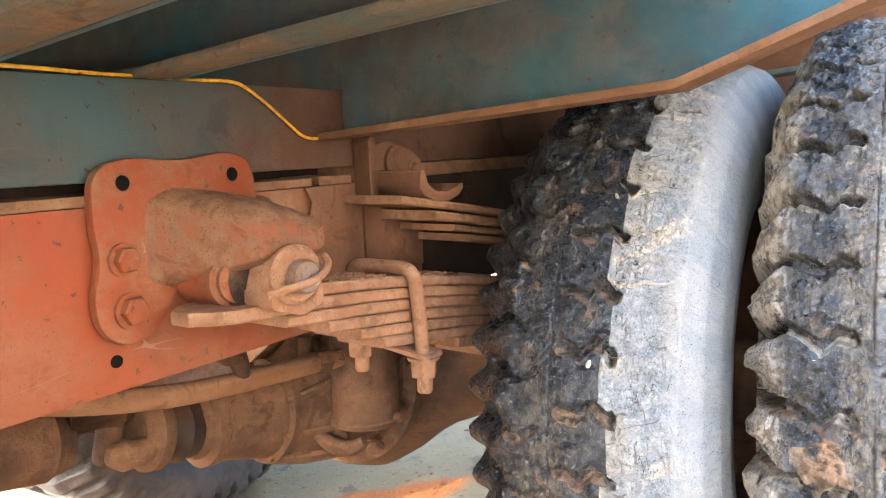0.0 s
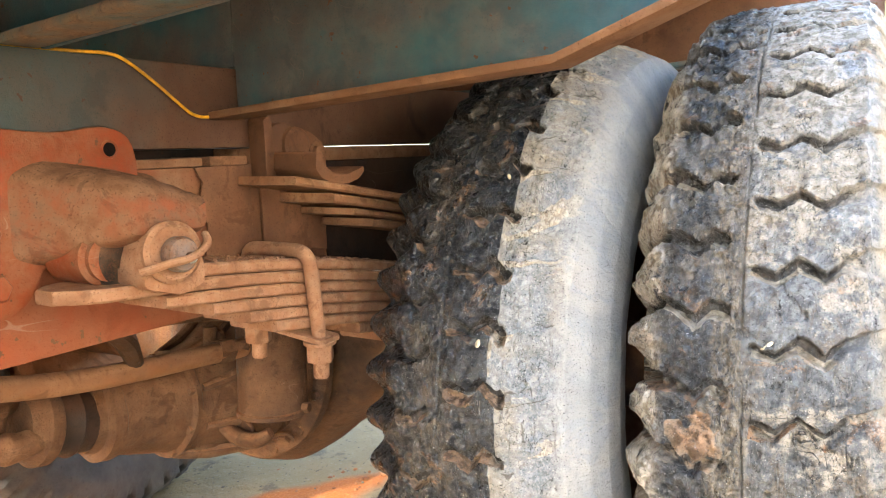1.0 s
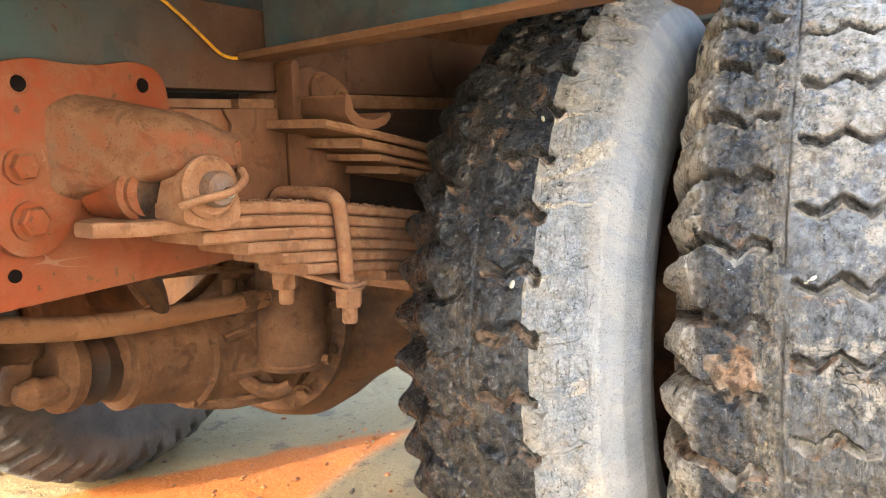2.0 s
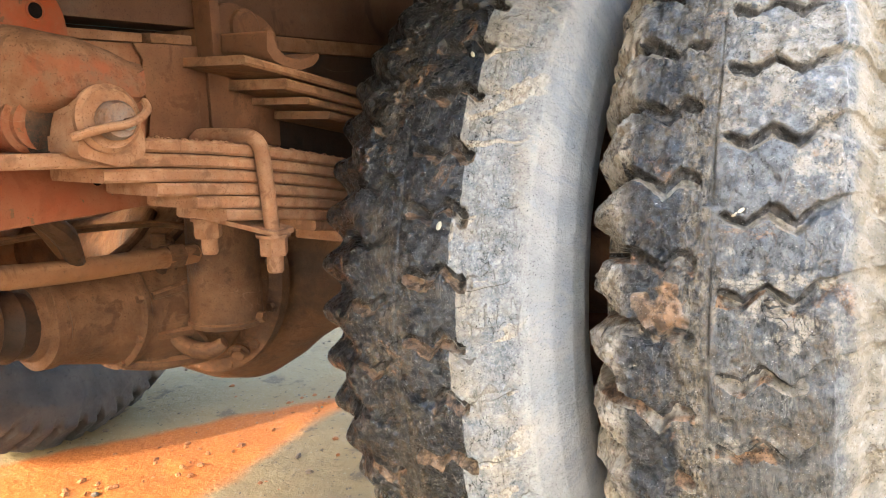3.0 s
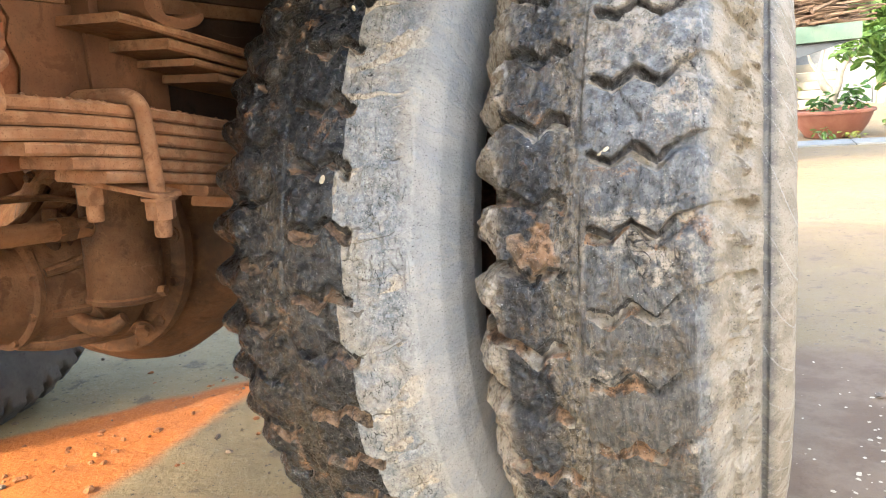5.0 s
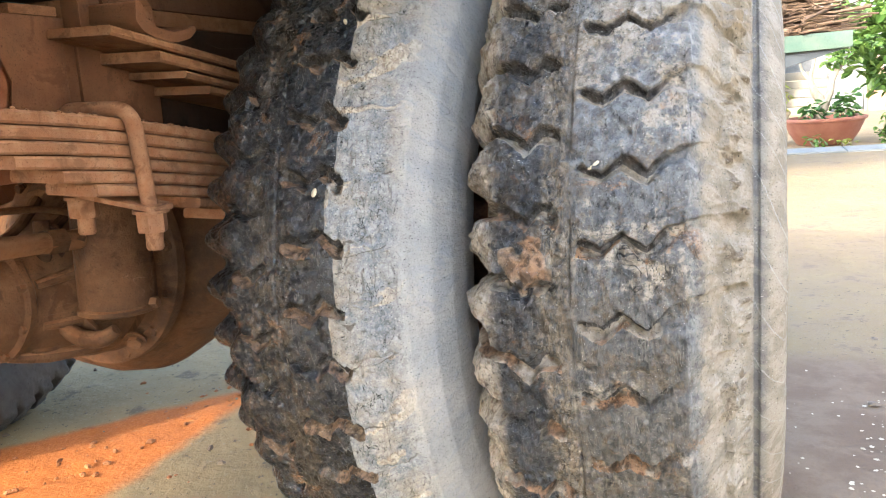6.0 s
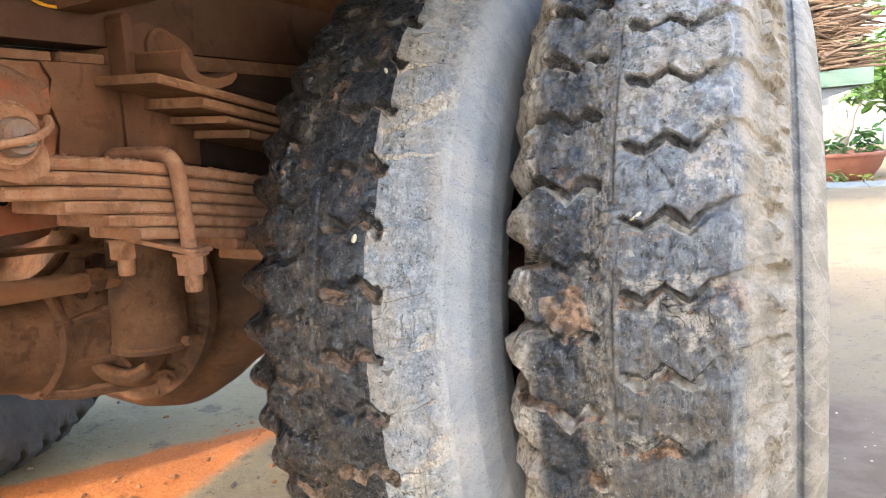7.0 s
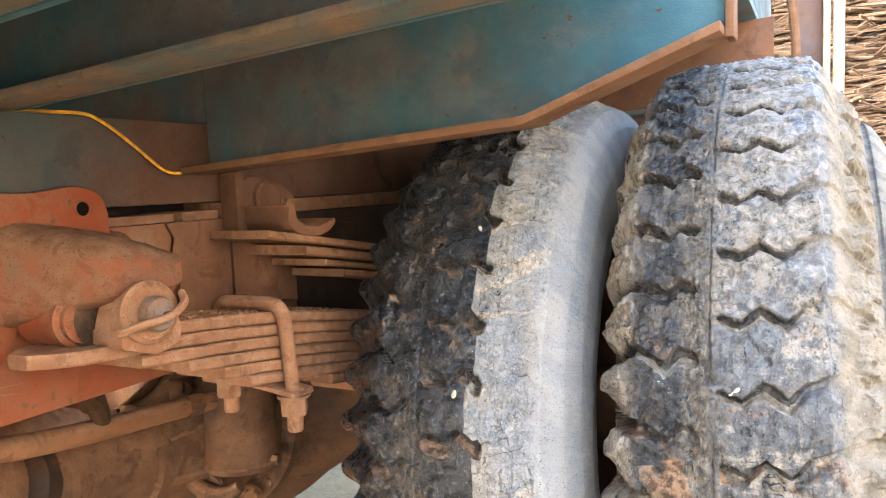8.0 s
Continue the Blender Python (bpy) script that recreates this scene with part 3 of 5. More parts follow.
def slot(T, X, radius, phase, line, lo, hi, above, below, soft=0.0018, wander=0.0):
    """How far down a zigzag slot each place is. The slots repeat round the tyre, follow a line given as (x, degrees), and reach from lo to hi across it.
    above and below: how far the slot opens up and down from its line. Gives the slot, sharp above and sloping below; its floor; and the number of the block."""
    xs, ds = zip(*line)
    turn = T - np.radians(phase + np.interp(X, xs, ds))
    k = np.round(turn / STEP)
    block = np.floor(turn / STEP)
    off = (turn - k * STEP) * radius + wander * np.sin(k * 2.4 + 1.0)
    wide = 1.0 + 0.25 * np.sin(k * 1.7 + X * 90)
    ends = np.clip((X - lo) / 0.006, 0, 1) * np.clip((hi - X) / 0.006, 0, 1)
    top = np.clip((above * wide * ends - off) / soft + 0.5, 0, 1)
    foot = np.clip((off + below * wide * (0.3 + 0.7 * ends)) / (0.75 * below), 0, 1)
    inside = np.clip(3 * ends, 0, 1)
    m = top * foot * foot * (3 - 2 * foot) * inside
    floor = top * np.clip((off + below * wide * 1.1) / soft, 0, 1) * np.clip((0.25 * above - off) / (2 * soft), 0, 1) * inside
    return m, floor, k, block


def profile_outer(x):
    """The radius over the tread of the outer tyre."""
    c = x + 0.045
    return 0.5535 - 0.8 * c * c - 26 * np.maximum(-c - 0.075, 0) ** 2 - 30 * np.maximum(c - 0.105, 0) ** 2


def profile_inner(x):
    c = x + 0.372
    return 0.545 - 0.8 * c * c - 4.5 * np.maximum(c - 0.055, 0) ** 2 - 26 * np.maximum(-c - 0.07, 0) ** 2


def tyre_points(section, relief, fine, z):
    """Sweeps a section, given as (x, r) with its relief direction, round the axle."""
    if fine:
        th = np.concatenate([np.arange(-64, 76, 0.125), np.arange(76, 296, 2.0)])
    else:
        th = np.arange(-180, 180, 0.5)
    th = np.radians(th)
    sx, sr = np.array(section).T
    dx, dr = np.gradient(sx), np.gradient(sr)
    ln = np.hypot(dx, dr)
    nx, nr = -dr / ln, dx / ln
    T, X = np.meshgrid(th, sx, indexing="ij")
    _, R = np.meshgrid(th, sr, indexing="ij")
    depth, masks = relief(T, X, R)
    masks["height_tone"] = z + 0.55 * np.sin(T)  # height round the axle, for painting shade low down and skylight above
    tread = np.stack([X, T * 0.55, R * 0.6 + depth], -1)
    X2, R2 = X - depth * nx, R - depth * nr
    pts = np.stack([X2, -R2 * np.cos(T), z + R2 * np.sin(T)], -1)
    return pts, masks, tread


def section_of(tread, x0, x1, left, right, step=0.00125):
    """Sidewall, tread and sidewall again: the sides are given as (x, r) from the bead to the shoulder and back."""
    def dense(points, d):
        out = []
        for (a, b), (c, e) in zip(points, points[1:]):
            n = max(2, int(math.hypot(c - a, e - b) / d))
            out += [(a + (c - a) * k / n, b + (e - b) * k / n) for k in range(n)]
        return out + [points[-1]]

    def smooth(points, thin, count=200, wide=7):
        p = np.array(points)
        t = np.concatenate([[0], np.cumsum(np.hypot(*np.diff(p, axis=0).T))])
        f = np.linspace(0, t[-1], count)
        g = np.stack([np.interp(f, t, p[:, 0]), np.interp(f, t, p[:, 1])], 1)
        k = np.ones(2 * wide + 1) / (2 * wide + 1)
        q = np.stack([np.convolve(np.pad(g[:, i], wide, mode="edge"), k, "valid") for i in range(2)], 1)
        return [tuple(v) for v in q[::thin]] + [tuple(q[-1])]

    top = [(x, float(tread(x))) for x in np.arange(x0, x1 + 1e-6, step)]
    return smooth(left + [top[0]], 4)[:-1] + top + smooth([top[-1]] + right, 2, 400, 2)[1:]


def band(x, lo, hi, soft):
    return np.clip((x - lo) / soft, 0, 1) * np.clip((hi - x) / soft, 0, 1)


OUTER_RIGHT_LINE = [(-0.034, 0.1), (-0.027, -0.2), (-0.014, -0.75), (0.005, 0.85), (0.027, -0.75), (0.045, 1.0), (0.062, 1.6), (0.095, 2.4)]
OUTER_LEFT_LINE = [(-0.175, 1.3), (-0.125, 1.0), (-0.107, 0.7), (-0.085, -0.85), (-0.072, 0.65), (-0.056, 0.1)]
INNER_RIGHT_LINE = [(-0.362, 0.1), (-0.352, 0.0), (-0.334, -0.8), (-0.319, 1.0), (-0.299, -0.7), (-0.272, 0.5), (-0.240, 1.6)]
INNER_LEFT_LINE = [(-0.490, 1.4), (-0.440, 0.7), (-0.413, -0.9), (-0.391, 0.6)]


def relief_outer(T, X, R):
    arc = T * 0.55
    rough = 0.0009 * value_noise(arc, X, 0.017, 11) + 0.0007 * value_noise(arc, X, 0.006, 12) + 0.0005 * value_noise(arc, X, 0.0032, 51) + 0.0018 * value_noise(arc, X, 0.05, 13)
    chew = np.clip(value_noise(arc, X, 0.021, 14) - 0.25, 0, 1)
    jag = (0.0012 * value_noise(arc, X, 0.006, 52) + 0.0014 * value_noise(arc, X, 0.017, 53)) / 0.55
    # the slots of the outer half fan out into sloping valleys between the shoulder lugs
    fan = np.clip((X - 0.034) / 0.05, 0, 1)
    right, floor_r, kr, _ = slot(T + jag, X, 0.55, 18.4, OUTER_RIGHT_LINE, -0.037, 0.110, 0.0052 + 0.002 * fan, 0.0095 + 0.019 * fan, wander=0.0012)
    left, floor_l, kl, _ = slot(T + 1.5 * jag, X, 0.55, 14.0, OUTER_LEFT_LINE, -0.190, -0.052, 0.0068, 0.0100, wander=0.002)
    onhill = (R > 0.40)
    groove = np.clip(1 - np.abs(X + 0.0415 + 0.0012 * value_noise(arc, 0 * X, 0.06, 15)) / 0.0016, 0, 1) * np.clip(0.9 + value_noise(arc, 0 * X, 0.03, 81), 0.15, 1)
    depth = rough * (1 + 0.8 * np.clip((-0.045 - X) / 0.01, 0, 1))
    depth = depth + right * (0.0125 - 0.0030 * fan) * (1 + 0.25 * value_noise(arc, X, 0.03, 16))
    depth = depth + left * (0.0130 + 0.16 * np.clip(-0.10 - X, 0, 0.06))
    # shoulder lugs: broad scallops on the inner edge, worn and torn
    lug = 0.5 - 0.5 * np.cos((T - radians(14.0 + 1.6)) * PITCHES)
    edge = np.clip((-0.116 - X) / 0.03, 0, 1) * (X > -0.185)
    depth = depth + edge * (1 - lug) ** 1.5 * 0.018
    rag = value_noise(arc, X, 0.009, 72) + 0.6 * value_noise(arc, X, 0.0045, 73)
    depth = depth + edge * (chew * 0.014 + 0.0034 * rag) + 0.006 * chew * band(X, -0.15, -0.06, 0.02) * np.clip(value_noise(arc, X, 0.09, 17) + 0.2, 0, 1)
    # a crisp outer rim on every lug, then a facet that falls away to the wall
    facet = np.clip((X - 0.0605 - 0.003 * value_noise(arc, 0 * X, 0.04, 82)) / 0.003, 0, 1) * (X < 0.095)
    depth = depth + facet * (0.0042 + 0.12 * np.clip(X - 0.062, 0, 0.03)) * (1 - right)
    depth = depth + groove * 0.0060
    # lumps of mud stuck to the outer buttress
    clump = np.clip(value_noise(arc, X, 0.010, 18) + 0.6 * value_noise(arc, X, 0.0045, 54) - 0.15, 0, 1) * band(X, 0.088, 0.1135, 0.006) * (R > 0.435)
    depth = depth - clump * 0.0065 - 0.0008 * value_noise(arc, X, 0.003, 78) * band(X, 0.074, 0.1135, 0.006)
    ridge = 1 - np.abs(value_noise(arc, X, 0.022, 45) + 0.5 * value_noise(arc, X, 0.008, 46))
    depth = depth - np.clip(ridge - 0.86, 0, 1) * 0.010 * band(X, -0.13, 0.055, 0.02) * (1 - right) * (1 - left)
    # torn steps and gouges
    tear = np.clip((value_noise(arc * 0.6, X, 0.030, 55) + 0.5 * value_noise(arc, X, 0.009, 56) - 0.22) / 0.05, 0, 1)
    depth = depth + tear * 0.0024 * band(X, -0.14, 0.06, 0.01)
    gouge = np.clip(value_noise(arc, X, 0.011, 19) - 0.55, 0, 1) * band(X, -0.13, 0.05, 0.01)
    depth = depth + gouge * 0.009
    # thin hair ribs on the smooth wall
    wall = np.clip((X - 0.1135) / 0.001, 0, 1)
    hair = wall * (np.abs(np.mod(T * 8 + 30 * X + 0.4 * value_noise(arc, X, 0.1, 77), 1.0) - 0.5) > 0.482)
    depth = depth * (1 - 0.92 * wall) - 0.0003 * hair
    depth = np.where(onhill, depth, rough * 0.3)
    which = np.clip(0.85 + 0.35 * np.sin(np.where(X < -0.05, kl, kr) * 2.4), 0, 1)
    # a cake of red clay pressed on one block of the inner half
    cake = np.clip(1.5 - np.hypot((T - radians(9.0)) * 0.55 / 0.020, (X + 0.082) / 0.022) + 0.55 * value_noise(arc, X, 0.010, 83), 0, 1)
    mud = np.maximum(floor_r * np.clip((0.050 - X) / 0.02, 0, 1), floor_l)
    mud = np.clip(mud * which * (0.78 + 0.4 * value_noise(arc, X, 0.05, 20) + 0.3 * value_noise(arc, X, 0.009, 87)) + cake + 0.7 * np.clip(2 * clump, 0, 1), 0, 1)
    depth = depth - 0.003 * cake
    lip = np.clip(hair, 0, 1)
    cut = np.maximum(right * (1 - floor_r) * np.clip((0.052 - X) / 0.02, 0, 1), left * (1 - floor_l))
    return depth, {"mud": mud, "lip": lip, "cut": cut, "clay": cake}


def relief_inner(T, X, R):
    arc = T * 0.54
    rough = 0.0011 * value_noise(arc, X, 0.016, 31) + 0.0008 * value_noise(arc, X, 0.006, 32) + 0.0005 * value_noise(arc, X, 0.0032, 61) + 0.002 * value_noise(arc, X, 0.055, 33)
    on_tread = band(X, -0.49, -0.225, 0.03)
    jag = (0.0018 * value_noise(arc, X, 0.007, 62) + 0.0022 * value_noise(arc, X, 0.016, 63)) / 0.54
    right, core, kr, block = slot(T + jag, X, 0.54, 3.75, INNER_RIGHT_LINE, -0.367, -0.290, 0.0082, 0.0105, wander=0.002)
    left, floor_l, kl, _ = slot(T + 1.4 * jag, X, 0.54, 0.0, INNER_LEFT_LINE, -0.50, -0.386, 0.0065, 0.0085, wander=0.003)
    faint, crest, kf, _ = slot(T + 2.0 * jag, X, 0.54, 3.75, INNER_RIGHT_LINE, -0.302, -0.240, 0.0016, 0.0060, soft=0.003, wander=0.004)
    chew = np.clip(value_noise(arc, X, 0.019, 34) - 0.2, 0, 1)
    depth = rough * np.clip(0.25 + on_tread, 0, 1) * (1 - 0.25 * np.clip((-0.30 - X) / 0.01, 0, 1))
    depth = depth + right * (0.0125 + 0.003 * value_noise(arc, X, 0.008, 47)) - core * 0.0020 * np.clip(0.5 + value_noise(arc, X, 0.012, 64), 0, 1)
    depth = depth + left * (0.0115 + 0.16 * np.clip(-0.43 - X, 0, 0.06)) + faint * (0.0022 + 0.0016 * value_noise(arc, X, 0.010, 48)) * np.clip(0.6 + 1.2 * value_noise(arc, X, 0.05, 84), 0, 1)
    lug = 0.5 - 0.5 * np.cos((T - radians(0.9)) * PITCHES)
    edge = np.clip((-0.430 - X) / 0.03, 0, 1) * np.clip((R - 0.42) / 0.05, 0, 1)
    depth = depth + edge * (1 - lug) ** 1.2 * 0.024 + edge * (chew * 0.003 + 0.0009 * value_noise(arc, X, 0.008, 74))
    groove = np.clip(1 - np.abs(X + 0.3735 + 0.002 * value_noise(arc, 0 * X, 0.07, 35)) / 0.002, 0, 1)
    depth = depth + groove * 0.0025
    # dried wrinkled skin on the pale shoulder
    pale = band(X, -0.305, -0.236, 0.015)
    flake = np.clip((value_noise(arc, X, 0.030, 36) + 0.4 * value_noise(arc, X, 0.010, 65) - 0.1) / 0.06, 0, 1)
    depth = depth - flake * 0.0018 * pale
    ridge = 1 - np.abs(value_noise(arc * 0.8, X, 0.030, 41) + 0.5 * value_noise(arc, X, 0.010, 42))
    depth = depth - np.clip(ridge - 0.86, 0, 1) * 0.020 * band(X, -0.300, -0.245, 0.02)
    phase = (T * 48 - X * 40) + 2.6 * value_noise(arc, X, 0.06, 43) + 0.8 * value_noise(arc, X, 0.015, 75)
    fold = np.sin(phase)
    some = np.clip(value_noise(arc, X, 0.05, 44) + 0.2, 0, 1)
    depth = depth - np.clip(fold - 0.80, 0, 1) * 0.014 * pale * some
    gouge = np.clip(value_noise(arc, X, 0.012, 37) - 0.55, 0, 1) * band(X, -0.45, -0.26, 0.02)
    depth = depth + gouge * 0.006
    tear = np.clip((value_noise(arc * 0.5, X, 0.026, 66) + 0.5 * value_noise(arc, X, 0.008, 67) - 0.2) / 0.06, 0, 1)
    depth = depth + tear * 0.0026 * band(X, -0.44, -0.36, 0.01)
    which = np.clip(0.80 + 0.4 * np.sin(np.where(X < -0.375, kl, kr) * 2.1), 0, 1)
    mud = np.clip(which * np.maximum(core, floor_l * 0.6) * (0.95 + 0.4 * value_noise(arc, X, 0.06, 38) + 0.3 * value_noise(arc, X, 0.009, 86)) + 0.35 * crest, 0, 1)
    # the tar ends block by block, now nearer and now farther from the pale side
    step = 0.0095 * np.where(np.mod(block, 2) < 0.5, -1.0, 1.0) + 0.0014 * value_noise(arc, X, 0.008, 69) + 0.002 * value_noise(arc, X, 0.03, 85)
    chalk = np.clip((X + 0.45 * step + 0.3055) / 0.008 + 0.5, 0, 1)
    rim = np.clip(1.25 - np.abs(np.mod(phase, 2 * np.pi) - 0.85) / 0.14, 0, 1) * np.clip(3 * value_noise(arc, X, 0.035, 76) + 0.1, 0, 1) * pale
    rim = np.clip(rim + 0.8 * faint * (1 - crest) * np.clip(1.5 * value_noise(arc, X, 0.05, 84) + 0.4, 0, 1), 0, 1)
    skin = np.clip(np.clip(fold - 0.6, 0, 1) * 2 * some + 0.35 * flake + 0.6 * crest, 0, 1)
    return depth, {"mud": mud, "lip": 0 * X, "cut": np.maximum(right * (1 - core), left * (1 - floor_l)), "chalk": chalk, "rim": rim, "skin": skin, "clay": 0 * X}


OUT_LEFT = [(-0.110, 0.285), (-0.158, 0.33), (-0.176, 0.41), (-0.167, 0.485)]
OUT_RIGHT = [(0.0865, 0.516), (0.094, 0.492), (0.102, 0.472), (0.110, 0.456), (0.1135, 0.447), (0.1145, 0.438), (0.1195, 0.437), (0.1215, 0.441), (0.132, 0.432), (0.143, 0.412), (0.148, 0.385), (0.138, 0.335), (0.085, 0.285)]
IN_LEFT = [(-0.445, 0.285), (-0.506, 0.33), (-0.537, 0.41), (-0.527, 0.480)]
IN_RIGHT = [(-0.231, 0.508), (-0.213, 0.476), (-0.203, 0.44), (-0.202, 0.40), (-0.214, 0.34), (-0.255, 0.285)]


def tyre(name, section, relief, material, parent, label, fine=True):
    pts, masks, tread = tyre_points(section, relief, fine, AXLE_Z)
    me = grid_mesh(name, pts, wrap=True)
    for key, values in masks.items():
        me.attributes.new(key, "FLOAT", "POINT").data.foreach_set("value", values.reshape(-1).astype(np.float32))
    me.attributes.new("tread", "FLOAT_VECTOR", "POINT").data.foreach_set("vector", tread.reshape(-1).astype(np.float32))
    me.materials.append(material)
    return set_under(tagged(new(name, me), label), parent)


def wheel_disc(x, parent, face):
    bm = lathe([(0.0, -0.02), (0.09, -0.02), (0.10, 0.0), (0.19, 0.03), (0.235, 0.02), (0.25, -0.06), (0.255, -0.115), (0.285, -0.115), (0.29, -0.10), (0.262, -0.09), (0.258, 0.09), (0.29, 0.10), (0.285, 0.115), (0.25, 0.115), (0.24, 0.06), (0.2, 0.05), (0.1, 0.02), (0.0, 0.02)], (x, 0, AXLE_Z), (face, 0, 0), 48)
    return under("wheel", bm, M_DUSTY, parent, "dusty steel truck wheel with a worn tyre")


wheel_out = wheel_disc(-0.045, None, 1)
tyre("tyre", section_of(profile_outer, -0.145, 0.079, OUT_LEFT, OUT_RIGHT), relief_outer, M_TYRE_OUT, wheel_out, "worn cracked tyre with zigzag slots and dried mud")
wheel_in = wheel_disc(-0.372, None, -1)
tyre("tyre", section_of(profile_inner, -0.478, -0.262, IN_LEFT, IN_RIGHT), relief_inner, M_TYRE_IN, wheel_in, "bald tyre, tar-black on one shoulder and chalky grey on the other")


def relief_far(T, X, R):
    """A worn tyre: shallow notches along the shoulder, the wall dented and dusty."""
    arc = T * 0.54
    shoulder = np.clip((R - 0.44) / 0.05, 0, 1)
    tooth = np.clip((np.cos(T * PITCHES + 0.8 * value_noise(arc, 0 * X, 0.05, 91)) - 0.35) / 0.25, 0, 1)
    depth = 0.020 * tooth * shoulder + 0.0022 * value_noise(arc, R, 0.05, 92) + 0.0015 * value_noise(arc, R, 0.015, 93)
    return depth, {}


def far_wheel(x_in, sign):
    """A wheel of the far side, turned the other way."""
    w = wheel_disc(x_in, None, sign)
    sec = [(x_in - (x + 0.372), r) for x, r in section_of(profile_inner, -0.465, -0.262, IN_LEFT, IN_RIGHT, 0.006)][::-1]
    tyre("tyre", sec, relief_far, M_TYRE_FAR, w, "dusty grey tyre on the far side of the axle", fine=False)
    return w


M_TYRE_FAR = plain("grey_dusty_rubber", (0.026, 0.0255, 0.025), (0.052, 0.049, 0.046), 9, 0.95, 0.6, 0.006)
far_wheel(-1.863, 1)
far_wheel(-2.19, -1)

# ---------------------------------------------------------------- chassis, subframe and body beams
DRAWN["in"] = LEAN


def channel(x, back, y0, y1, z0, z1, thick, flange):
    """A C-shaped rail along y: its web at x, its flanges reaching back."""
    d = flange * back
    t = thick * back
    out = [(x, z0), (x, z1), (x + d, z1), (x + d, z1 - thick), (x + t, z1 - thick), (x + t, z0 + thick), (x + d, z0 + thick), (x + d, z0)]
    return slab(out, "y", y0, y1, 0.003)


RAIL_X = -0.700
rail = under("chassis_rail", channel(RAIL_X, -1, -3.6, -0.335, 0.694, 0.888, 0.009, 0.075), M_ORANGE, None, "orange painted chassis rail, dusty towards the axle")
under("flange_strip", box(RAIL_X - 0.08, RAIL_X + 0.004, -3.6, -0.575, 0.8885, 0.8995, 0.002), M_DUSTY, rail, "tan dusty packing strip on the rail")
under("flange_strip", box(RAIL_X - 0.08, RAIL_X + 0.006, -0.565, -0.50, 0.8885, 0.9005, 0.002), M_DUSTY, rail)
under("flange_strip", box(RAIL_X - 0.08, RAIL_X + 0.003, -0.49, 0.42, 0.8885, 0.9102, 0.002), M_DUSTY, rail)
# rail end, far rail and cross members painted near black for shade
under("rail_end", channel(RAIL_X, -1, -0.3345, 0.42, 0.694, 0.888, 0.009, 0.075), M_OIL_SHADE, rail, "rail end above the axle, its shade painted near black")
# dark strip added to block daylight through the gap
under("gap_blocker", box(RAIL_X - 0.078, RAIL_X - 0.070, -3.6, -0.36, 0.8885, 0.911, 0), M_OIL_SHADE, rail)
far_rail = under("chassis_rail", channel(2 * MID_X - RAIL_X, 1, -3.6, 0.42, 0.694, 0.888, 0.009, 0.075), M_OIL_SHADE)
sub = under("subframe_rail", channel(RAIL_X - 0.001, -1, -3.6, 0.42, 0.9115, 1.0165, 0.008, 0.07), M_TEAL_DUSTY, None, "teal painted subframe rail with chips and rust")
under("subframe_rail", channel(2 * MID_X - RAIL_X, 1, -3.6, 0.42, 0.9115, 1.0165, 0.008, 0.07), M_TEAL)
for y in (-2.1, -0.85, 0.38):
    under("cross_member", box(2 * MID_X - RAIL_X + 0.012, RAIL_X - 0.012, y - 0.04, y + 0.04, 0.72, 0.86, 0.004), M_OIL_SHADE, None)


def beam_bottom(x, level):
    """The underside of a body beam, which rises a little outwards."""
    return level + 0.058 * (x - RAIL_X)


def cross_beam(y, level, web=0.171, flange=0.075, x0=-1.9, x1=-0.037, paint=None):
    """A channel across the truck: web at y, bottom flange reaching forwards."""
    za, zb = beam_bottom(x0 if x0 > RAIL_X else RAIL_X, level), beam_bottom(x1, level)
    bm = slab([(x0, za), (RAIL_X, level), (x1, zb), (x1, level + web + 0.024), (x0, level + web - 0.088)], "y", y - 0.008, y, 0.0015)
    ob = under("cross_beam", bm, paint or M_TEAL, None, "teal body beam with a rubbed bottom flange")
    fl = slab([(x0, za), (RAIL_X, level), (x1, zb), (x1, zb + 0.010), (RAIL_X, level + 0.010), (x0, za + 0.010)], "y", y - flange, y - 0.0085, 0.003)
    under("flange", fl, M_TEAL_WORN, ob, "beam flange rubbed to bare rusty primer")
    return ob


cross_beam(-0.757, 1.0185, flange=0.055)
cross_beam(-0.957, 1.0185, flange=0.070)
cross_beam(-1.45, 1.0185)
cross_beam(0.30, 1.0185, paint=M_DUSTY_DARK)

# the deep outrigger beside the wheels, its bottom flange cranked up outwards
Y_OUT = -0.500
OUTLINE = [(RAIL_X + 0.003, 0.9505), (-0.222, 0.9815), (-0.037, 1.0495), (-0.037, 1.213), (RAIL_X + 0.003, 1.175)]
outrigger = under("outrigger_web", slab(OUTLINE, "y", Y_OUT - 0.008, Y_OUT, 0.0015), M_TEAL, None, "teal outrigger plate with rust spots")
FL = [(RAIL_X + 0.004, 0.948), (-0.222, 0.979), (-0.037, 1.047)]
under("flange", slab(FL + [(x, z + 0.0095) for x, z in FL[::-1]], "y", Y_OUT - 0.062, Y_OUT - 0.009, 0.0025), M_DUSTY, outrigger, "dusty red-brown bottom flange")
under("end_plate", box(-0.0369, -0.029, Y_OUT - 0.030, Y_OUT + 0.004, 1.046, 1.189, 0.002), M_DUSTY, outrigger, "rusty end plate")

# plate added across the truck to block the bright gap under the beams
under("outrigger_web", slab([(-1.34, 1.018), (RAIL_X - 0.072, 1.018), (RAIL_X - 0.072, 1.0185), (RAIL_X + 0.001, 1.0185), (RAIL_X + 0.001, 1.175), (-1.34, 1.138)], "y", Y_OUT - 0.008, Y_OUT, 0), M_TEAL, outrigger)
EDGE_X = -0.028
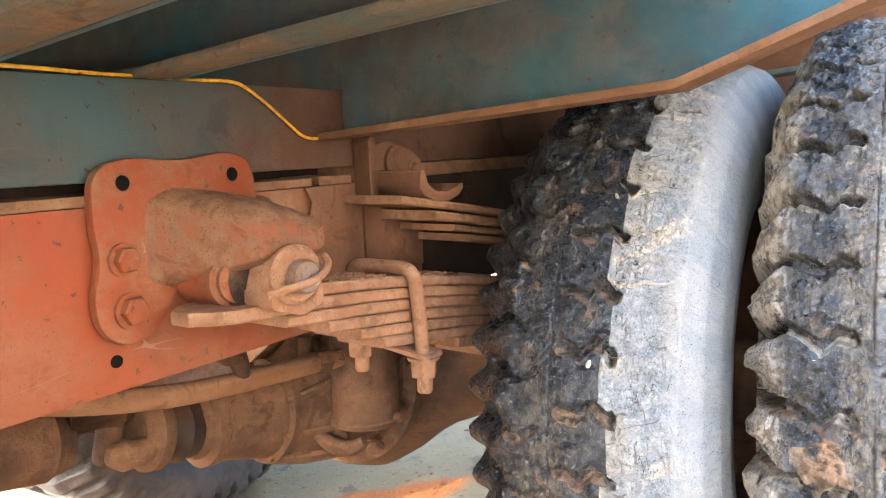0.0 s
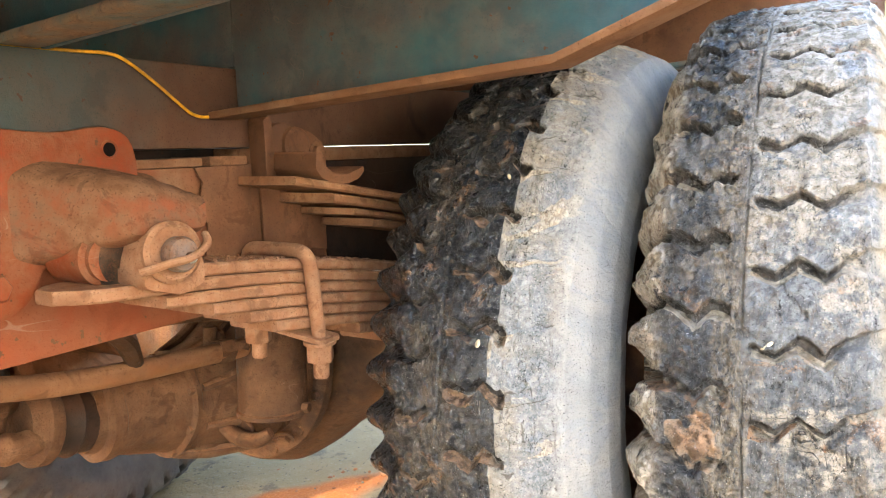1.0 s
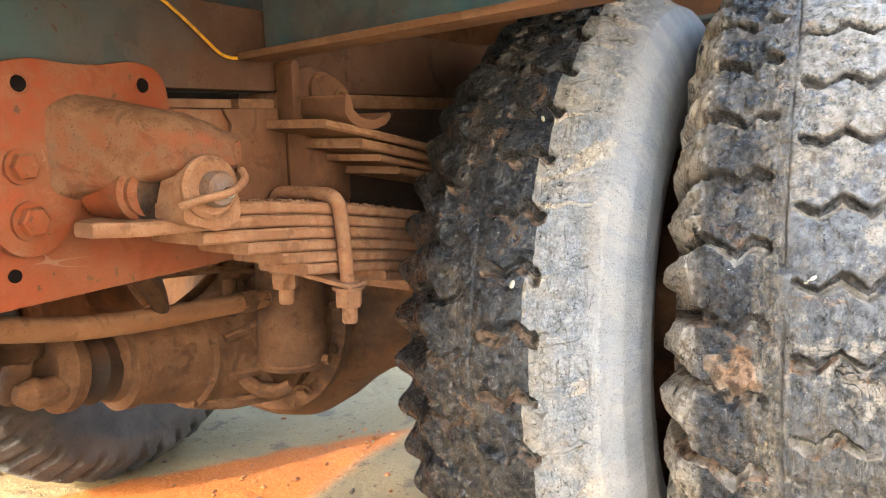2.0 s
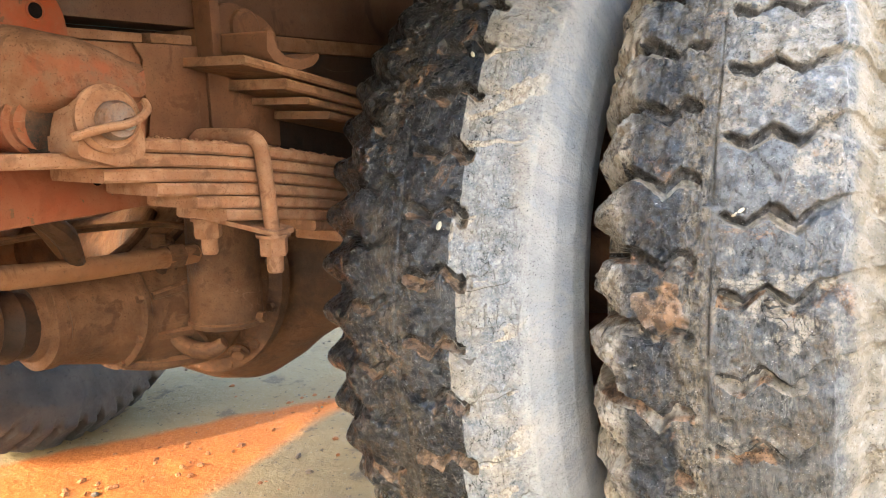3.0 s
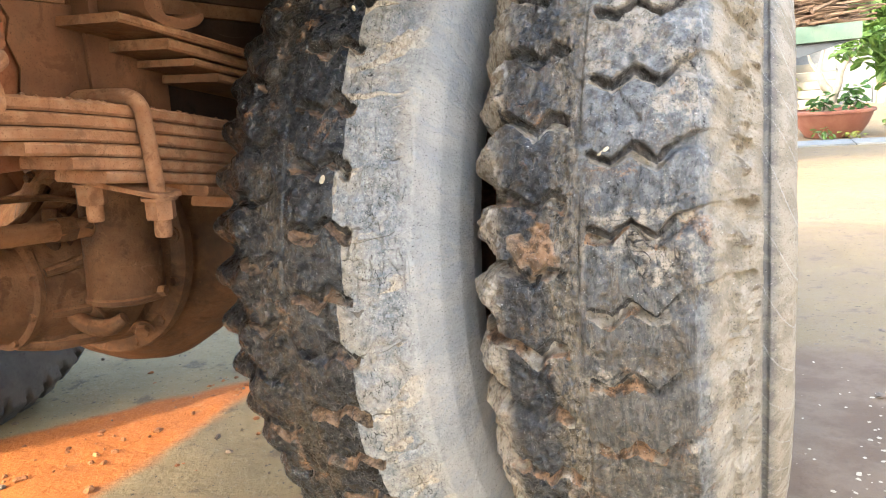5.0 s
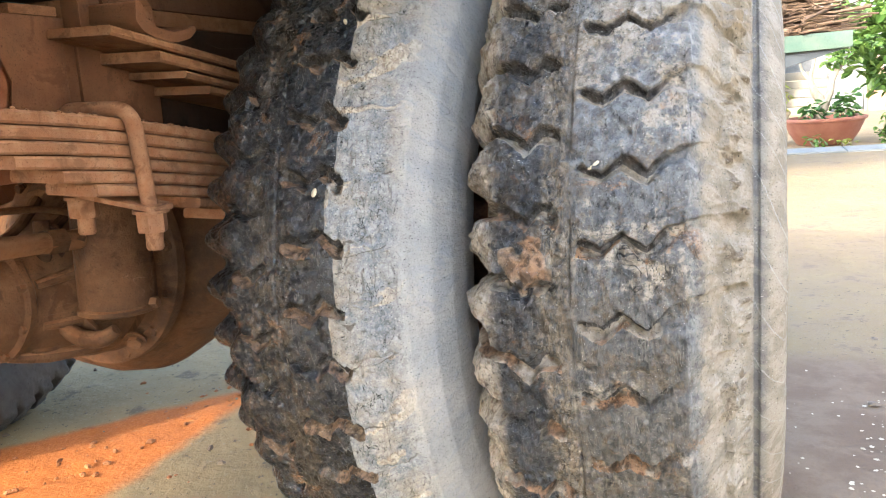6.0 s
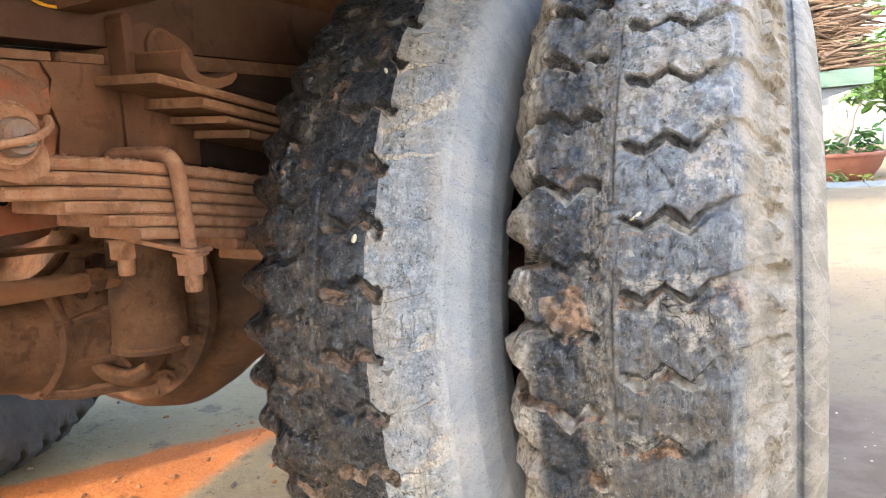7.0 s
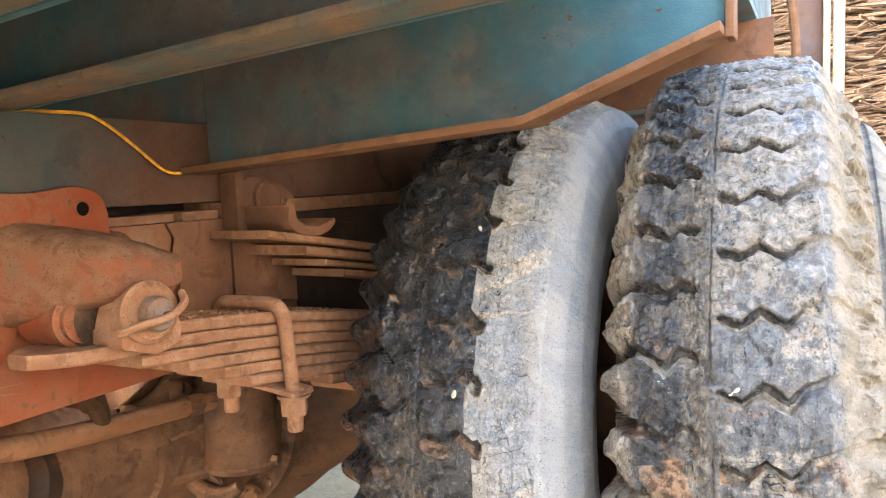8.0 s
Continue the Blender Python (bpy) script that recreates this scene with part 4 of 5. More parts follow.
DRAWN["in"] = Matrix()
under("body_floor", box(-2.20, EDGE_X, -3.45, 0.92, 1.2055, 1.225, 0.003), M_TEAL, None, "teal steel floor of the tipper body")
under("body_side", box(EDGE_X - 0.03, EDGE_X, -3.45, 0.92, 1.2255, 1.95, 0.004), M_TEAL, None, "teal steel side of the tipper body")
under("body_side", box(-2.20, -2.17, -3.45, 0.92, 1.2255, 1.95, 0.004), M_TEAL, None)
DRAWN["in"] = LEAN
# unseen blocks added ahead of the wheels to cut the light
under("light_block", box(-0.66, -0.12, -3.2, -2.1, 0.50, 0.98, 0.05), M_DUSTY_DARK, None, "unseen dusty block on the chassis, added to hold back light")
under("light_block", box(-1.95, -1.40, -3.2, -1.6, 0.50, 0.98, 0.05), M_DUSTY_DARK, None)
flap = under("mud_flap", slab([(-0.56, 0.40), (0.046, 0.40), (0.046, 1.85), (-0.022, 1.85), (-0.022, 1.189), (-0.56, 1.189)], "y", 0.74, 0.752, 0.003), M_PANEL, None, "dull grey-brown mud flap behind the wheels")
under("flap_post", box(0.047, 0.062, 0.70, 0.76, 0.40, 1.35, 0.003), M_CREAM, flap, "cream painted post")
under("flap_post", box(0.068, 0.092, 0.72, 0.77, 0.40, 1.35, 0.003), M_CREAM, flap)
under("stay", tube([(-0.012, 0.70, 1.05), (-0.010, 0.71, 1.22), (-0.030, 0.71, 1.40)], 0.011, 10), M_DUSTY, flap)

# ---------------------------------------------------------------- spring hanger on the rail
PLATE = [(-0.884, 0.910), (-0.874, 0.927), (-0.840, 0.936), (-0.795, 0.931), (-0.760, 0.932), (-0.722, 0.939), (-0.690, 0.930), (-0.680, 0.905), (-0.680, 0.870), (-0.690, 0.80),
         (-0.795, 0.800), (-0.812, 0.766), (-0.835, 0.746), (-0.868, 0.744), (-0.890, 0.765), (-0.892, 0.800), (-0.881, 0.832), (-0.886, 0.868)]
hanger = under("hanger_plate", slab(rounded(PLATE, 0.016, 4), "x", RAIL_X + 0.001, RAIL_X + 0.016, 0.004), M_ORANGE_DIRTY, None, "orange cast spring hanger plate with bolt holes")
# black discs stand for the shade inside the holes
M_HOLE_DISC = plain("black_hole_disc", (0.006, 0.005, 0.005), (0.012, 0.009, 0.008), 40, 1.0)
M_HOLE_DISC.node_tree.nodes["Principled BSDF"].inputs["Specular IOR Level"].default_value = 0.0
for y, z in ((-0.851, 0.910), (-0.715, 0.912)):
    under("bolt_hole_disc", lathe([(0.0, 0), (0.0078, 0), (0.0078, 0.0045), (0.0, 0.0045)], (RAIL_X + 0.0122, y, z), (1, 0, 0), 20), M_HOLE_DISC, hanger)
    under("hole_rim", lathe([(0.0079, 0), (0.0079, 0.0012), (0.0088, 0.0016), (0.0102, 0.0008), (0.0108, -0.001)], (RAIL_X + 0.0160, y, z), (1, 0, 0), 24), M_ORANGE_DIRTY, hanger)
under("bolt_hole_disc", lathe([(0.0, 0), (0.0068, 0), (0.0068, 0.004), (0.0, 0.004)], (RAIL_X - 0.0033, -0.867, 0.727), (1, 0, 0), 20), M_HOLE_DISC, rail)
under("bolt_hole_disc", lathe([(0.0, 0), (0.0062, 0), (0.0062, 0.004), (0.0, 0.004)], (RAIL_X - 0.0033, -0.655, 0.733), (1, 0, 0), 20), M_HOLE_DISC, rail)
for y, z, r in ((-0.858, 0.833, 0.0135), (-0.855, 0.780, 0.0150)):
    under("bolt", bolt_head((RAIL_X + 0.016, y, z), (1, 0.1, 0), r, 0.012, r * 1.3), M_ORANGE_DIRTY, hanger)


def hood():
    """The cast hood over the spring's end: a rounded block that narrows outwards from the plate."""
    bm = bmesh.new()
    rings = []
    stations = [(-0.690, -0.840, -0.650, 0.790, 0.912), (-0.682, -0.828, -0.656, 0.797, 0.904), (-0.668, -0.816, -0.660, 0.800, 0.899), (-0.640, -0.803, -0.662, 0.804, 0.895),
                (-0.612, -0.786, -0.664, 0.812, 0.888), (-0.595, -0.776, -0.667, 0.818, 0.880), (-0.586, -0.768, -0.672, 0.824, 0.868), (-0.583, -0.758, -0.682, 0.834, 0.858)]
    n = 40
    for x, y0, y1, z0, z1 in stations:
        ring = []
        for k in range(n):
            a = 2 * math.pi * k / n
            c, s = math.cos(a), math.sin(a)
            e = 0.52 if s > 0 else 0.28
            cy = abs(c) ** e * (1 if c > 0 else -1)
            sz = abs(s) ** e * (1 if s > 0 else -1)
            p = Vector((x, (y0 + y1) / 2 + cy * (y1 - y0) / 2, (z0 + z1) / 2 + sz * (z1 - z0) / 2))
            p.z -= (0.06 * (p.y - y0) + 0.020 * ((p.y - y0) / (y1 - y0)) ** 2) * max(0, s)
            p += Vector((noise.noise(p * 40), noise.noise(p * 40 + Vector((5, 1, 2))), noise.noise(p * 38 + Vector((1, 7, 3))))) * 0.0028
            ring.append(bm.verts.new(p))
        rings.append(ring)
    for a, b in zip(rings, rings[1:]):
        for i in range(n):
            bm.faces.new((a[i], a[(i + 1) % n], b[(i + 1) % n], b[i]))
    bm.faces.new(rings[0])
    bm.faces.new(rings[-1])
    return bm


under("hood", hood(), M_HOOD, hanger, "cast hood, orange paint under a cake of tan dust")
under("roller", lathe([(0, 0), (0.026, 0), (0.029, 0.004), (0.029, 0.062), (0.024, 0.066), (0.024, 0.072), (0, 0.072)], (RAIL_X + 0.012, -0.772, 0.802), (1, 0.0, 0), 28), M_ORANGE_DIRTY, hanger, "orange steel sleeve")
# black ring added to stand for the shaded gap below the hood
under("gap_ring", lathe([(0, 0), (0.033, 0), (0.036, 0.004), (0.036, 0.014), (0.033, 0.018), (0, 0.018)], (RAIL_X + 0.066, -0.752, 0.800), (1, 0, 0), 32), M_DARKGAP, hanger, "black ring standing for the dark gap by the pin")
under("pin_block", slab(rounded([(-0.768, 0.772), (-0.764, 0.796), (-0.752, 0.828), (-0.714, 0.832), (-0.700, 0.804), (-0.690, 0.792), (-0.690, 0.766), (-0.722, 0.757)], 0.008, 3), "x", RAIL_X + 0.085, RAIL_X + 0.128, 0.004), M_LEAF, hanger, "dusty forged pin block")
under("pin_boss", lathe([(0, 0), (0.0325, 0), (0.0325, 0.006), (0.028, 0.010), (0.025, 0.008), (0.0, 0.008)], (RAIL_X + 0.127, -0.733, 0.805), (1, -0.15, 0.05), 32), M_LEAF, hanger)
under("pin", lathe([(0, 0), (0.0185, 0), (0.0185, 0.012), (0.016, 0.016), (0, 0.016)], (RAIL_X + 0.133, -0.731, 0.803), (1, -0.15, 0.05), 28), M_PIN, hanger, "pin end, bare steel through the dust")
under("grease_nipple", lathe([(0, 0), (0.006, 0), (0.006, 0.004), (0.003, 0.008), (0, 0.009)], (RAIL_X + 0.151, -0.728, 0.800), (1, -0.15, 0.05), 12), M_ZINC, hanger, "bare zinc grease nipple")
under("pin_clip", tube([(RAIL_X + 0.134, -0.776, 0.790), (RAIL_X + 0.150, -0.755, 0.797), (RAIL_X + 0.157, -0.730, 0.801), (RAIL_X + 0.152, -0.706, 0.811), (RAIL_X + 0.138, -0.696, 0.820)], 0.0042, 10), M_LEAF, hanger, "bent wire clip across the pin")

# ---------------------------------------------------------------- main leaf spring
SPRING_X = (-0.680, -0.590)
THICK = 0.0158


def spring_top(y):
    d = y + 0.523
    return 0.766 - 0.1365 * d - 0.15 * d * d


def leaf_mesh(y0, y1, level, x0=SPRING_X[0], x1=SPRING_X[1], thick=THICK, top=spring_top, taper=0.0, seed=0):
    """One leaf: a flat bar bent along the spring's line, its near end clipped, its edges rounded and a little uneven."""
    n = max(10, int((y1 - y0) / 0.02))
    rng = random.Random(seed)
    c = 0.0028
    bm = bmesh.new()
    rings = []
    for k in range(n + 1):
        y = y0 + (y1 - y0) * k / n
        z1 = top(y) - level
        z0 = z1 - thick * 0.90
        slope = (top(y + 0.01) - top(y - 0.01)) / 0.02
        shrink = taper * max(0.0, 1 - (y - y0) / 0.03)
        a, b = x0 + shrink, x1 - shrink
        j = rng.uniform(-0.0006, 0.0006)
        sec = [(a, z0 + c), (a + c, z0), (b - c, z0), (b + j, z0 + c), (b + j, z1 - c), (b - c, z1), (a + c, z1), (a, z1 - c)]
        rings.append([bm.verts.new((x, y - (z - z1) * slope, z)) for x, z in sec])
    for r, s in zip(rings, rings[1:]):
        for i in range(8):
            bm.faces.new((r[i], r[(i + 1) % 8], s[(i + 1) % 8], s[i]))
    bm.faces.new(rings[0][::-1])
    bm.faces.new(rings[-1])
    bmesh.ops.recalc_face_normals(bm, faces=bm.faces)
    return bm


ENDS = (-0.765, -0.833, -0.726, -0.662, -0.608, -0.565)
spring = None
for i, end in enumerate(ENDS):
    bm = leaf_mesh(end, 0.34 + 0.008 * i, i * THICK, seed=i, taper=(0.0, 0.030, 0.004, 0.004, 0.003, 0.003)[i])
    if spring is None:
        spring = under("leaf_spring", bm, M_LEAF, None, "stack of dusty tan steel spring leaves")
    else:
        under("leaf", bm, M_LEAF, spring)
for i, (a, b) in enumerate(((-0.40, 0.39), (-0.335, 0.39))):
    under("leaf", leaf_mesh(a, b, (6 + i) * THICK, seed=20 + i), M_LEAF, spring)
# crumbs of soil lying on the top leaf
rng = random.Random(9)
crumbs = bmesh.new()
for k in range(520):
    y, x = rng.uniform(-0.69, -0.15), rng.uniform(SPRING_X[0] + 0.006, SPRING_X[1] - 0.003)
    r = rng.uniform(0.0008, 0.0032)
    b = bmesh.new()
    bmesh.ops.create_icosphere(b, subdivisions=1, radius=r, matrix=Matrix.Translation((x, y, spring_top(y) + r * 0.3)) @ Matrix.Diagonal((rng.uniform(0.7, 1.6), rng.uniform(0.7, 1.6), rng.uniform(0.5, 1.0), 1)))
    join(crumbs, b)
loose = under("loose_soil", crumbs, M_LEAF, spring, "loose crumbs of dry soil")
loose["kind"] = "stuff"


def u_bolt(y):
    """A round U-shaped bar over the spring with a plate and two nuts below."""
    zt = spring_top(y)
    xo, xi = SPRING_X[1] + 0.011, SPRING_X[0] - 0.011
    zb = zt - 6 * THICK - 0.009
    lean = 0.012
    pts = [(xo, y + lean, zb - 0.02), (xo, y + lean * 0.7, zb + 0.03), (xo, y + 0.002, zt - 0.014), (xo - 0.003, y, zt + 0.001), (xo - 0.013, y - 0.001, zt + 0.0095), (xo - 0.03, y - 0.002, zt + 0.011),
           (xi + 0.03, y - 0.002, zt + 0.011), (xi + 0.013, y - 0.001, zt + 0.0095), (xi + 0.003, y, zt + 0.001), (xi, y, zt - 0.014), (xi, y + lean * 0.7, zb + 0.03), (xi, y + lean, zb - 0.02)]
    bar = under("u_bolt", tube(pts, 0.0098, 14), M_LEAF, spring, "round U-bolt clamping the spring leaves")
    plate = slab(rounded([(xi - 0.02, y - 0.018 + lean), (xo + 0.018, y - 0.018 + lean), (xo + 0.018, y + 0.024 + lean), (xi - 0.02, y + 0.024 + lean)], 0.008, 3), "z", zb - 0.007, zb, 0.002)
    for v in plate.verts:
        v.co.z += 0.014 * (xo - v.co.x) / (xo - xi)
    under("clamp_plate", plate, M_LEAF, spring)
    level = zb
    for x in (xo, xi):
        zb = level + (0.014 if x == xi else 0.0)
        under("nut", lathe([(0, 0), (0.0175, 0), (0.0185, 0.003), (0.0185, 0.024), (0.016, 0.028), (0, 0.028)], (x, y + lean, zb - 0.0355), (0, 0, 1), 6), M_LEAF, spring)
        under("washer", lathe([(0, 0), (0.022, 0), (0.022, 0.004), (0, 0.004)], (x, y + lean, zb - 0.0115), (0, 0, 1), 24), M_LEAF, spring)
        under("thread_end", lathe([(0, 0), (0.009, 0), (0.0108, 0.003), (0.0108, 0.026), (0, 0.026)], (x, y + lean, zb - 0.0585), (0.0, 0.05, 1), 16), M_LEAF, spring)
    return bar


u_bolt(-0.515)


# ---------------------------------------------------------------- helper spring and its stop
def helper_top(y):
    d = y + 0.515
    return 0.872 - 0.150 * d - 0.04 * d * d


helper = None
for i, (end, lev, th) in enumerate(((-0.519, 0.0, 0.0125), (-0.444, 0.0152, 0.0150), (-0.400, 0.0325, 0.0105), (-0.355, 0.0450, 0.0125))):
    bm = leaf_mesh(end, 0.36, lev, -0.698, -0.590, th, helper_top, 0.0, 40 + i)
    if helper is None:
        helper = under("helper_spring", bm, M_LEAF_DARK, None, "dusty helper spring leaves with clipped ends")
    else:
        under("leaf", bm, M_LEAF_DARK, helper)

stop = under("spring_stop", slab(rounded([(-0.468, 0.870), (-0.468, 0.941), (-0.440, 0.946), (-0.385, 0.932), (-0.357, 0.915), (-0.352, 0.872)], 0.010, 4), "x", -0.6985, -0.676, 0.003), M_DUSTY_DARK, None, "dusty brown spring stop bracket")
under("edge_bar", slab(rounded([(-0.490, 0.866), (-0.491, 0.948), (-0.482, 0.953), (-0.474, 0.948), (-0.472, 0.868)], 0.004, 3), "x", -0.6985, -0.668, 0.003), M_DUSTY_DARK, stop)
under("boss", lathe([(0, 0), (0.026, 0), (0.026, 0.007), (0.021, 0.011), (0.0, 0.009)], (-0.677, -0.424, 0.913), (1, 0, 0), 28), M_DUSTY_DARK, stop)
under("bolt", bolt_head((-0.677, -0.377, 0.902), (1, 0, 0), 0.011, 0.010, 0.016), M_DUSTY, stop)
SHOE = [(-0.474, 0.904), (-0.477, 0.880), (-0.466, 0.868), (-0.440, 0.8585), (-0.410, 0.857), (-0.384, 0.863), (-0.370, 0.874), (-0.372, 0.881), (-0.386, 0.876), (-0.412, 0.870), (-0.440, 0.873), (-0.458, 0.884), (-0.464, 0.902)]
shoe = slab(rounded(SHOE, 0.004, 3), "x", -0.6755, -0.592, 0.002)
under("shoe", shoe, M_DUSTY_DARK, stop, "curved shoe with a chipped lip")

# dusty liner plates on the rail behind the springs, one torn along its edge
liner = under("liner_plate", box(RAIL_X + 0.0012, RAIL_X + 0.0035, -0.560, -0.345, 0.712, 0.8884, 0.0008), M_DUSTY_DARK, rail, "thin liner plate caked with red-brown dust")
TORN = [(-0.574, 0.708), (-0.570, 0.742), (-0.583, 0.775), (-0.576, 0.812), (-0.588, 0.842), (-0.580, 0.868), (-0.592, 0.8875), (-0.498, 0.8875), (-0.498, 0.708)]
under("liner_plate", slab(TORN, "x", RAIL_X + 0.0037, RAIL_X + 0.0075, 0.0010), M_DUSTY_DARK, rail, "dusty liner plate torn along one edge")
under("liner_plate", slab([(-0.480, 0.772), (-0.480, 0.866), (-0.345, 0.862), (-0.345, 0.750), (-0.38, 0.757)], "x", RAIL_X + 0.0037, RAIL_X + 0.0095, 0.0012), M_DUSTY_DARK, rail)
under("weld", tube([(RAIL_X + 0.006, -0.475, 0.768), (RAIL_X + 0.007, -0.43, 0.762), (RAIL_X + 0.006, -0.38, 0.754)], 0.003, 6), M_DUSTY_DARK, rail)

# yellow strap hanging over the subframe rail
under("strap", tube([(RAIL_X - 0.03, -1.5, 1.0195), (RAIL_X + 0.001, -0.985, 1.0205), (RAIL_X - 0.01, -0.86, 1.0200), (RAIL_X - 0.012, -0.74, 1.0195), (RAIL_X + 0.004, -0.700, 1.0185), (RAIL_X + 0.0045, -0.675, 1.012), (RAIL_X + 0.0045, -0.640, 0.991), (RAIL_X + 0.0045, -0.605, 0.966), (RAIL_X + 0.0045, -0.588, 0.955), (RAIL_X + 0.005, -0.572, 0.951), (RAIL_X + 0.006, -0.555, 0.9515)], 0.0021, 8), M_YELLOW, sub, "yellow strap pinched between the beams")

# ---------------------------------------------------------------- axle, differential and drive shaft
DRAWN["in"] = Matrix()
BANJO = [(0.272, 0.0), (0.265, 0.06), (0.230, 0.12), (0.185, 0.18), (0.150, 0.24), (0.120, 0.32), (0.090, 0.45), (0.078, 0.60), (0.072, 0.92)]
axle = under("axle_tube", lathe([(0.0, -0.92)] + [(r, -h) for r, h in BANJO[::-1]] + BANJO[1:] + [(0.0, 0.92)], (MID_X, 0, 0.525), (1, 0, 0), 64), M_AXLE, None, "dusty brown axle casing with a round belly")


def lumpy(bm, amount, seed):
    noise_seed = Vector((seed * 3.1, seed * 1.7, seed * 0.9))
    for v in bm.verts:
        v.co += Vector((noise.noise(v.co * 21 + noise_seed), noise.noise(v.co * 21 - noise_seed), noise.noise(v.co * 19 + noise_seed * 2))) * amount
    return bm


PIN_X = -1.03
RING = (PIN_X, 0.545)


def nose():
    """The differential's nose: rings that shrink from the bolted flange to the pinion seal, along a line that rises forwards."""
    stations = [(-0.232, 0.168, 0.537), (-0.245, 0.160, 0.533), (-0.275, 0.138, 0.522), (-0.315, 0.116, 0.512), (-0.350, 0.102, 0.509), (-0.385, 0.092, 0.509), (-0.398, 0.090, 0.510), (-0.402, 0.094, 0.510),
                (-0.412, 0.094, 0.511), (-0.416, 0.084, 0.512), (-0.460, 0.077, 0.518), (-0.505, 0.071, 0.526), (-0.528, 0.068, 0.530), (-0.532, 0.073, 0.531), (-0.552, 0.072, 0.534), (-0.556, 0.058, 0.535), (-0.570, 0.055, 0.538)]
    bm = bmesh.new()
    n = 56
    rings = []
    for y, r, z in stations:
        rings.append([bm.verts.new((PIN_X + r * 0.92 * math.cos(2 * math.pi * k / n), y + 0.15 * r * math.sin(2 * math.pi * k / n), z + r * math.sin(2 * math.pi * k / n))) for k in range(n)])
    for a, b in zip(rings, rings[1:]):
        for k in range(n):
            bm.faces.new((a[k], a[(k + 1) % n], b[(k + 1) % n], b[k]))
    bm.faces.new(rings[0])
    bm.faces.new(rings[-1])
    return bm


carrier = under("differential", lumpy(nose(), 0.003, 2), M_AXLE, None, "dusty cast differential with ribs and bolted covers")
under("flange", lathe([(0, 0), (0.204, 0.0), (0.208, 0.004), (0.208, 0.024), (0.202, 0.029), (0.182, 0.031), (0.172, 0.045), (0, 0.045)], (RING[0], -0.185, RING[1]), (0, -1, 0.05), 64), M_AXLE, carrier)
for k in range(14):
    a = 2 * math.pi * k / 14 + 0.12
    under("flange_bolt", bolt_head((RING[0] + 0.193 * math.cos(a), -0.213, RING[1] + 0.193 * math.sin(a)), (0, -1, 0.05), 0.0095, 0.012, 0.013), M_AXLE, carrier)
for k in range(8):
    a = 2 * math.pi * k / 8 + 0.35
    under("cover_bolt", bolt_head((PIN_X + 0.079 * math.cos(a), -0.4115 + 0.012 * math.sin(a), 0.511 + 0.086 * math.sin(a)), (0, -1, 0.15), 0.0075, 0.010), M_AXLE, carrier)
for a in (0.35, 1.2, 2.0, 3.7, 4.5, 5.2, 5.85):
    c, d = math.cos(a), math.sin(a)
    rib = tube([(PIN_X + 0.142 * c, -0.250, 0.528 + 0.150 * d), (PIN_X + 0.106 * c, -0.315, 0.512 + 0.114 * d), (PIN_X + 0.085 * c, -0.390, 0.510 + 0.091 * d)], [0.010, 0.012, 0.007], 10)
    under("rib", rib, M_AXLE, carrier)
under("drain_plug", bolt_head((PIN_X + 0.115, -0.245, 0.400), (0.4, -0.8, -0.5), 0.014, 0.012, 0.020), M_AXLE, carrier)
under("casting_lug", tube([(PIN_X + 0.02, -0.42, 0.426), (PIN_X + 0.04, -0.36, 0.410), (PIN_X + 0.08, -0.29, 0.402)], [0.010, 0.014, 0.009], 10), M_AXLE, carrier)

# the brake can that hangs beside the differential, held by a curved arm with an eye
CAN = (-0.878, -0.300)
can = under("brake_chamber", lathe([(0, 0.0), (0.050, 0.0), (0.060, 0.003), (0.066, 0.006), (0.066, 0.013), (0.0625, 0.016), (0.0615, 0.09), (0.060, 0.21), (0.052, 0.225), (0, 0.23)], (CAN[0], CAN[1], 0.472), (0.05, 0.03, 1), 48), M_AXLE, None, "dusty round brake chamber")
under("clamp_lug", bolt_head((CAN[0] + 0.060, CAN[1] + 0.012, 0.486), (1, 0.2, 0), 0.010, 0.014), M_AXLE, can)
under("bracket_arm", tube([(-0.968, -0.345, 0.640), (-0.972, -0.350, 0.570), (-0.972, -0.352, 0.505), (-0.955, -0.352, 0.462), (-0.920, -0.350, 0.440), (-0.880, -0.345, 0.438), (-0.855, -0.335, 0.452)], [0.013, 0.013, 0.016, 0.013, 0.015, 0.015, 0.010], 12), M_AXLE, can)
under("bracket_eye", lathe([(0.010, 0), (0.019, 0), (0.020, 0.004), (0.020, 0.018), (0.017, 0.022), (0.010, 0.022)], (-0.966, -0.352, 0.504), (0.55, -0.83, 0), 28), M_AXLE, can)
under("eye_hole_disc", lathe([(0, 0), (0.0105, 0), (0.0105, 0.0185), (0, 0.0185)], (-0.966, -0.352, 0.504), (0.55, -0.83, 0), 20), M_HOLE_DISC, can)
under("backing_plate", slab(rounded([(-0.995, 0.43), (-0.995, 0.63), (-0.955, 0.63), (-0.950, 0.49), (-0.900, 0.445), (-0.915, 0.425)], 0.012, 3), "y", -0.332, -0.322, 0.003), M_AXLE, can)

# drive shaft: flange, cross joint with two forks, and the tube
shaft_dir = Vector((0.0, -1, 0.22)).normalized()
joint = Vector((PIN_X, -0.705, 0.566))
shaft = under("drive_shaft", lathe([(0, 0.068), (0.040, 0.068), (0.046, 0.092), (0.0515, 0.098), (0.0515, 2.2), (0, 2.2)], joint, shaft_dir, 40), M_AXLE, None, "dusty tubular drive shaft")
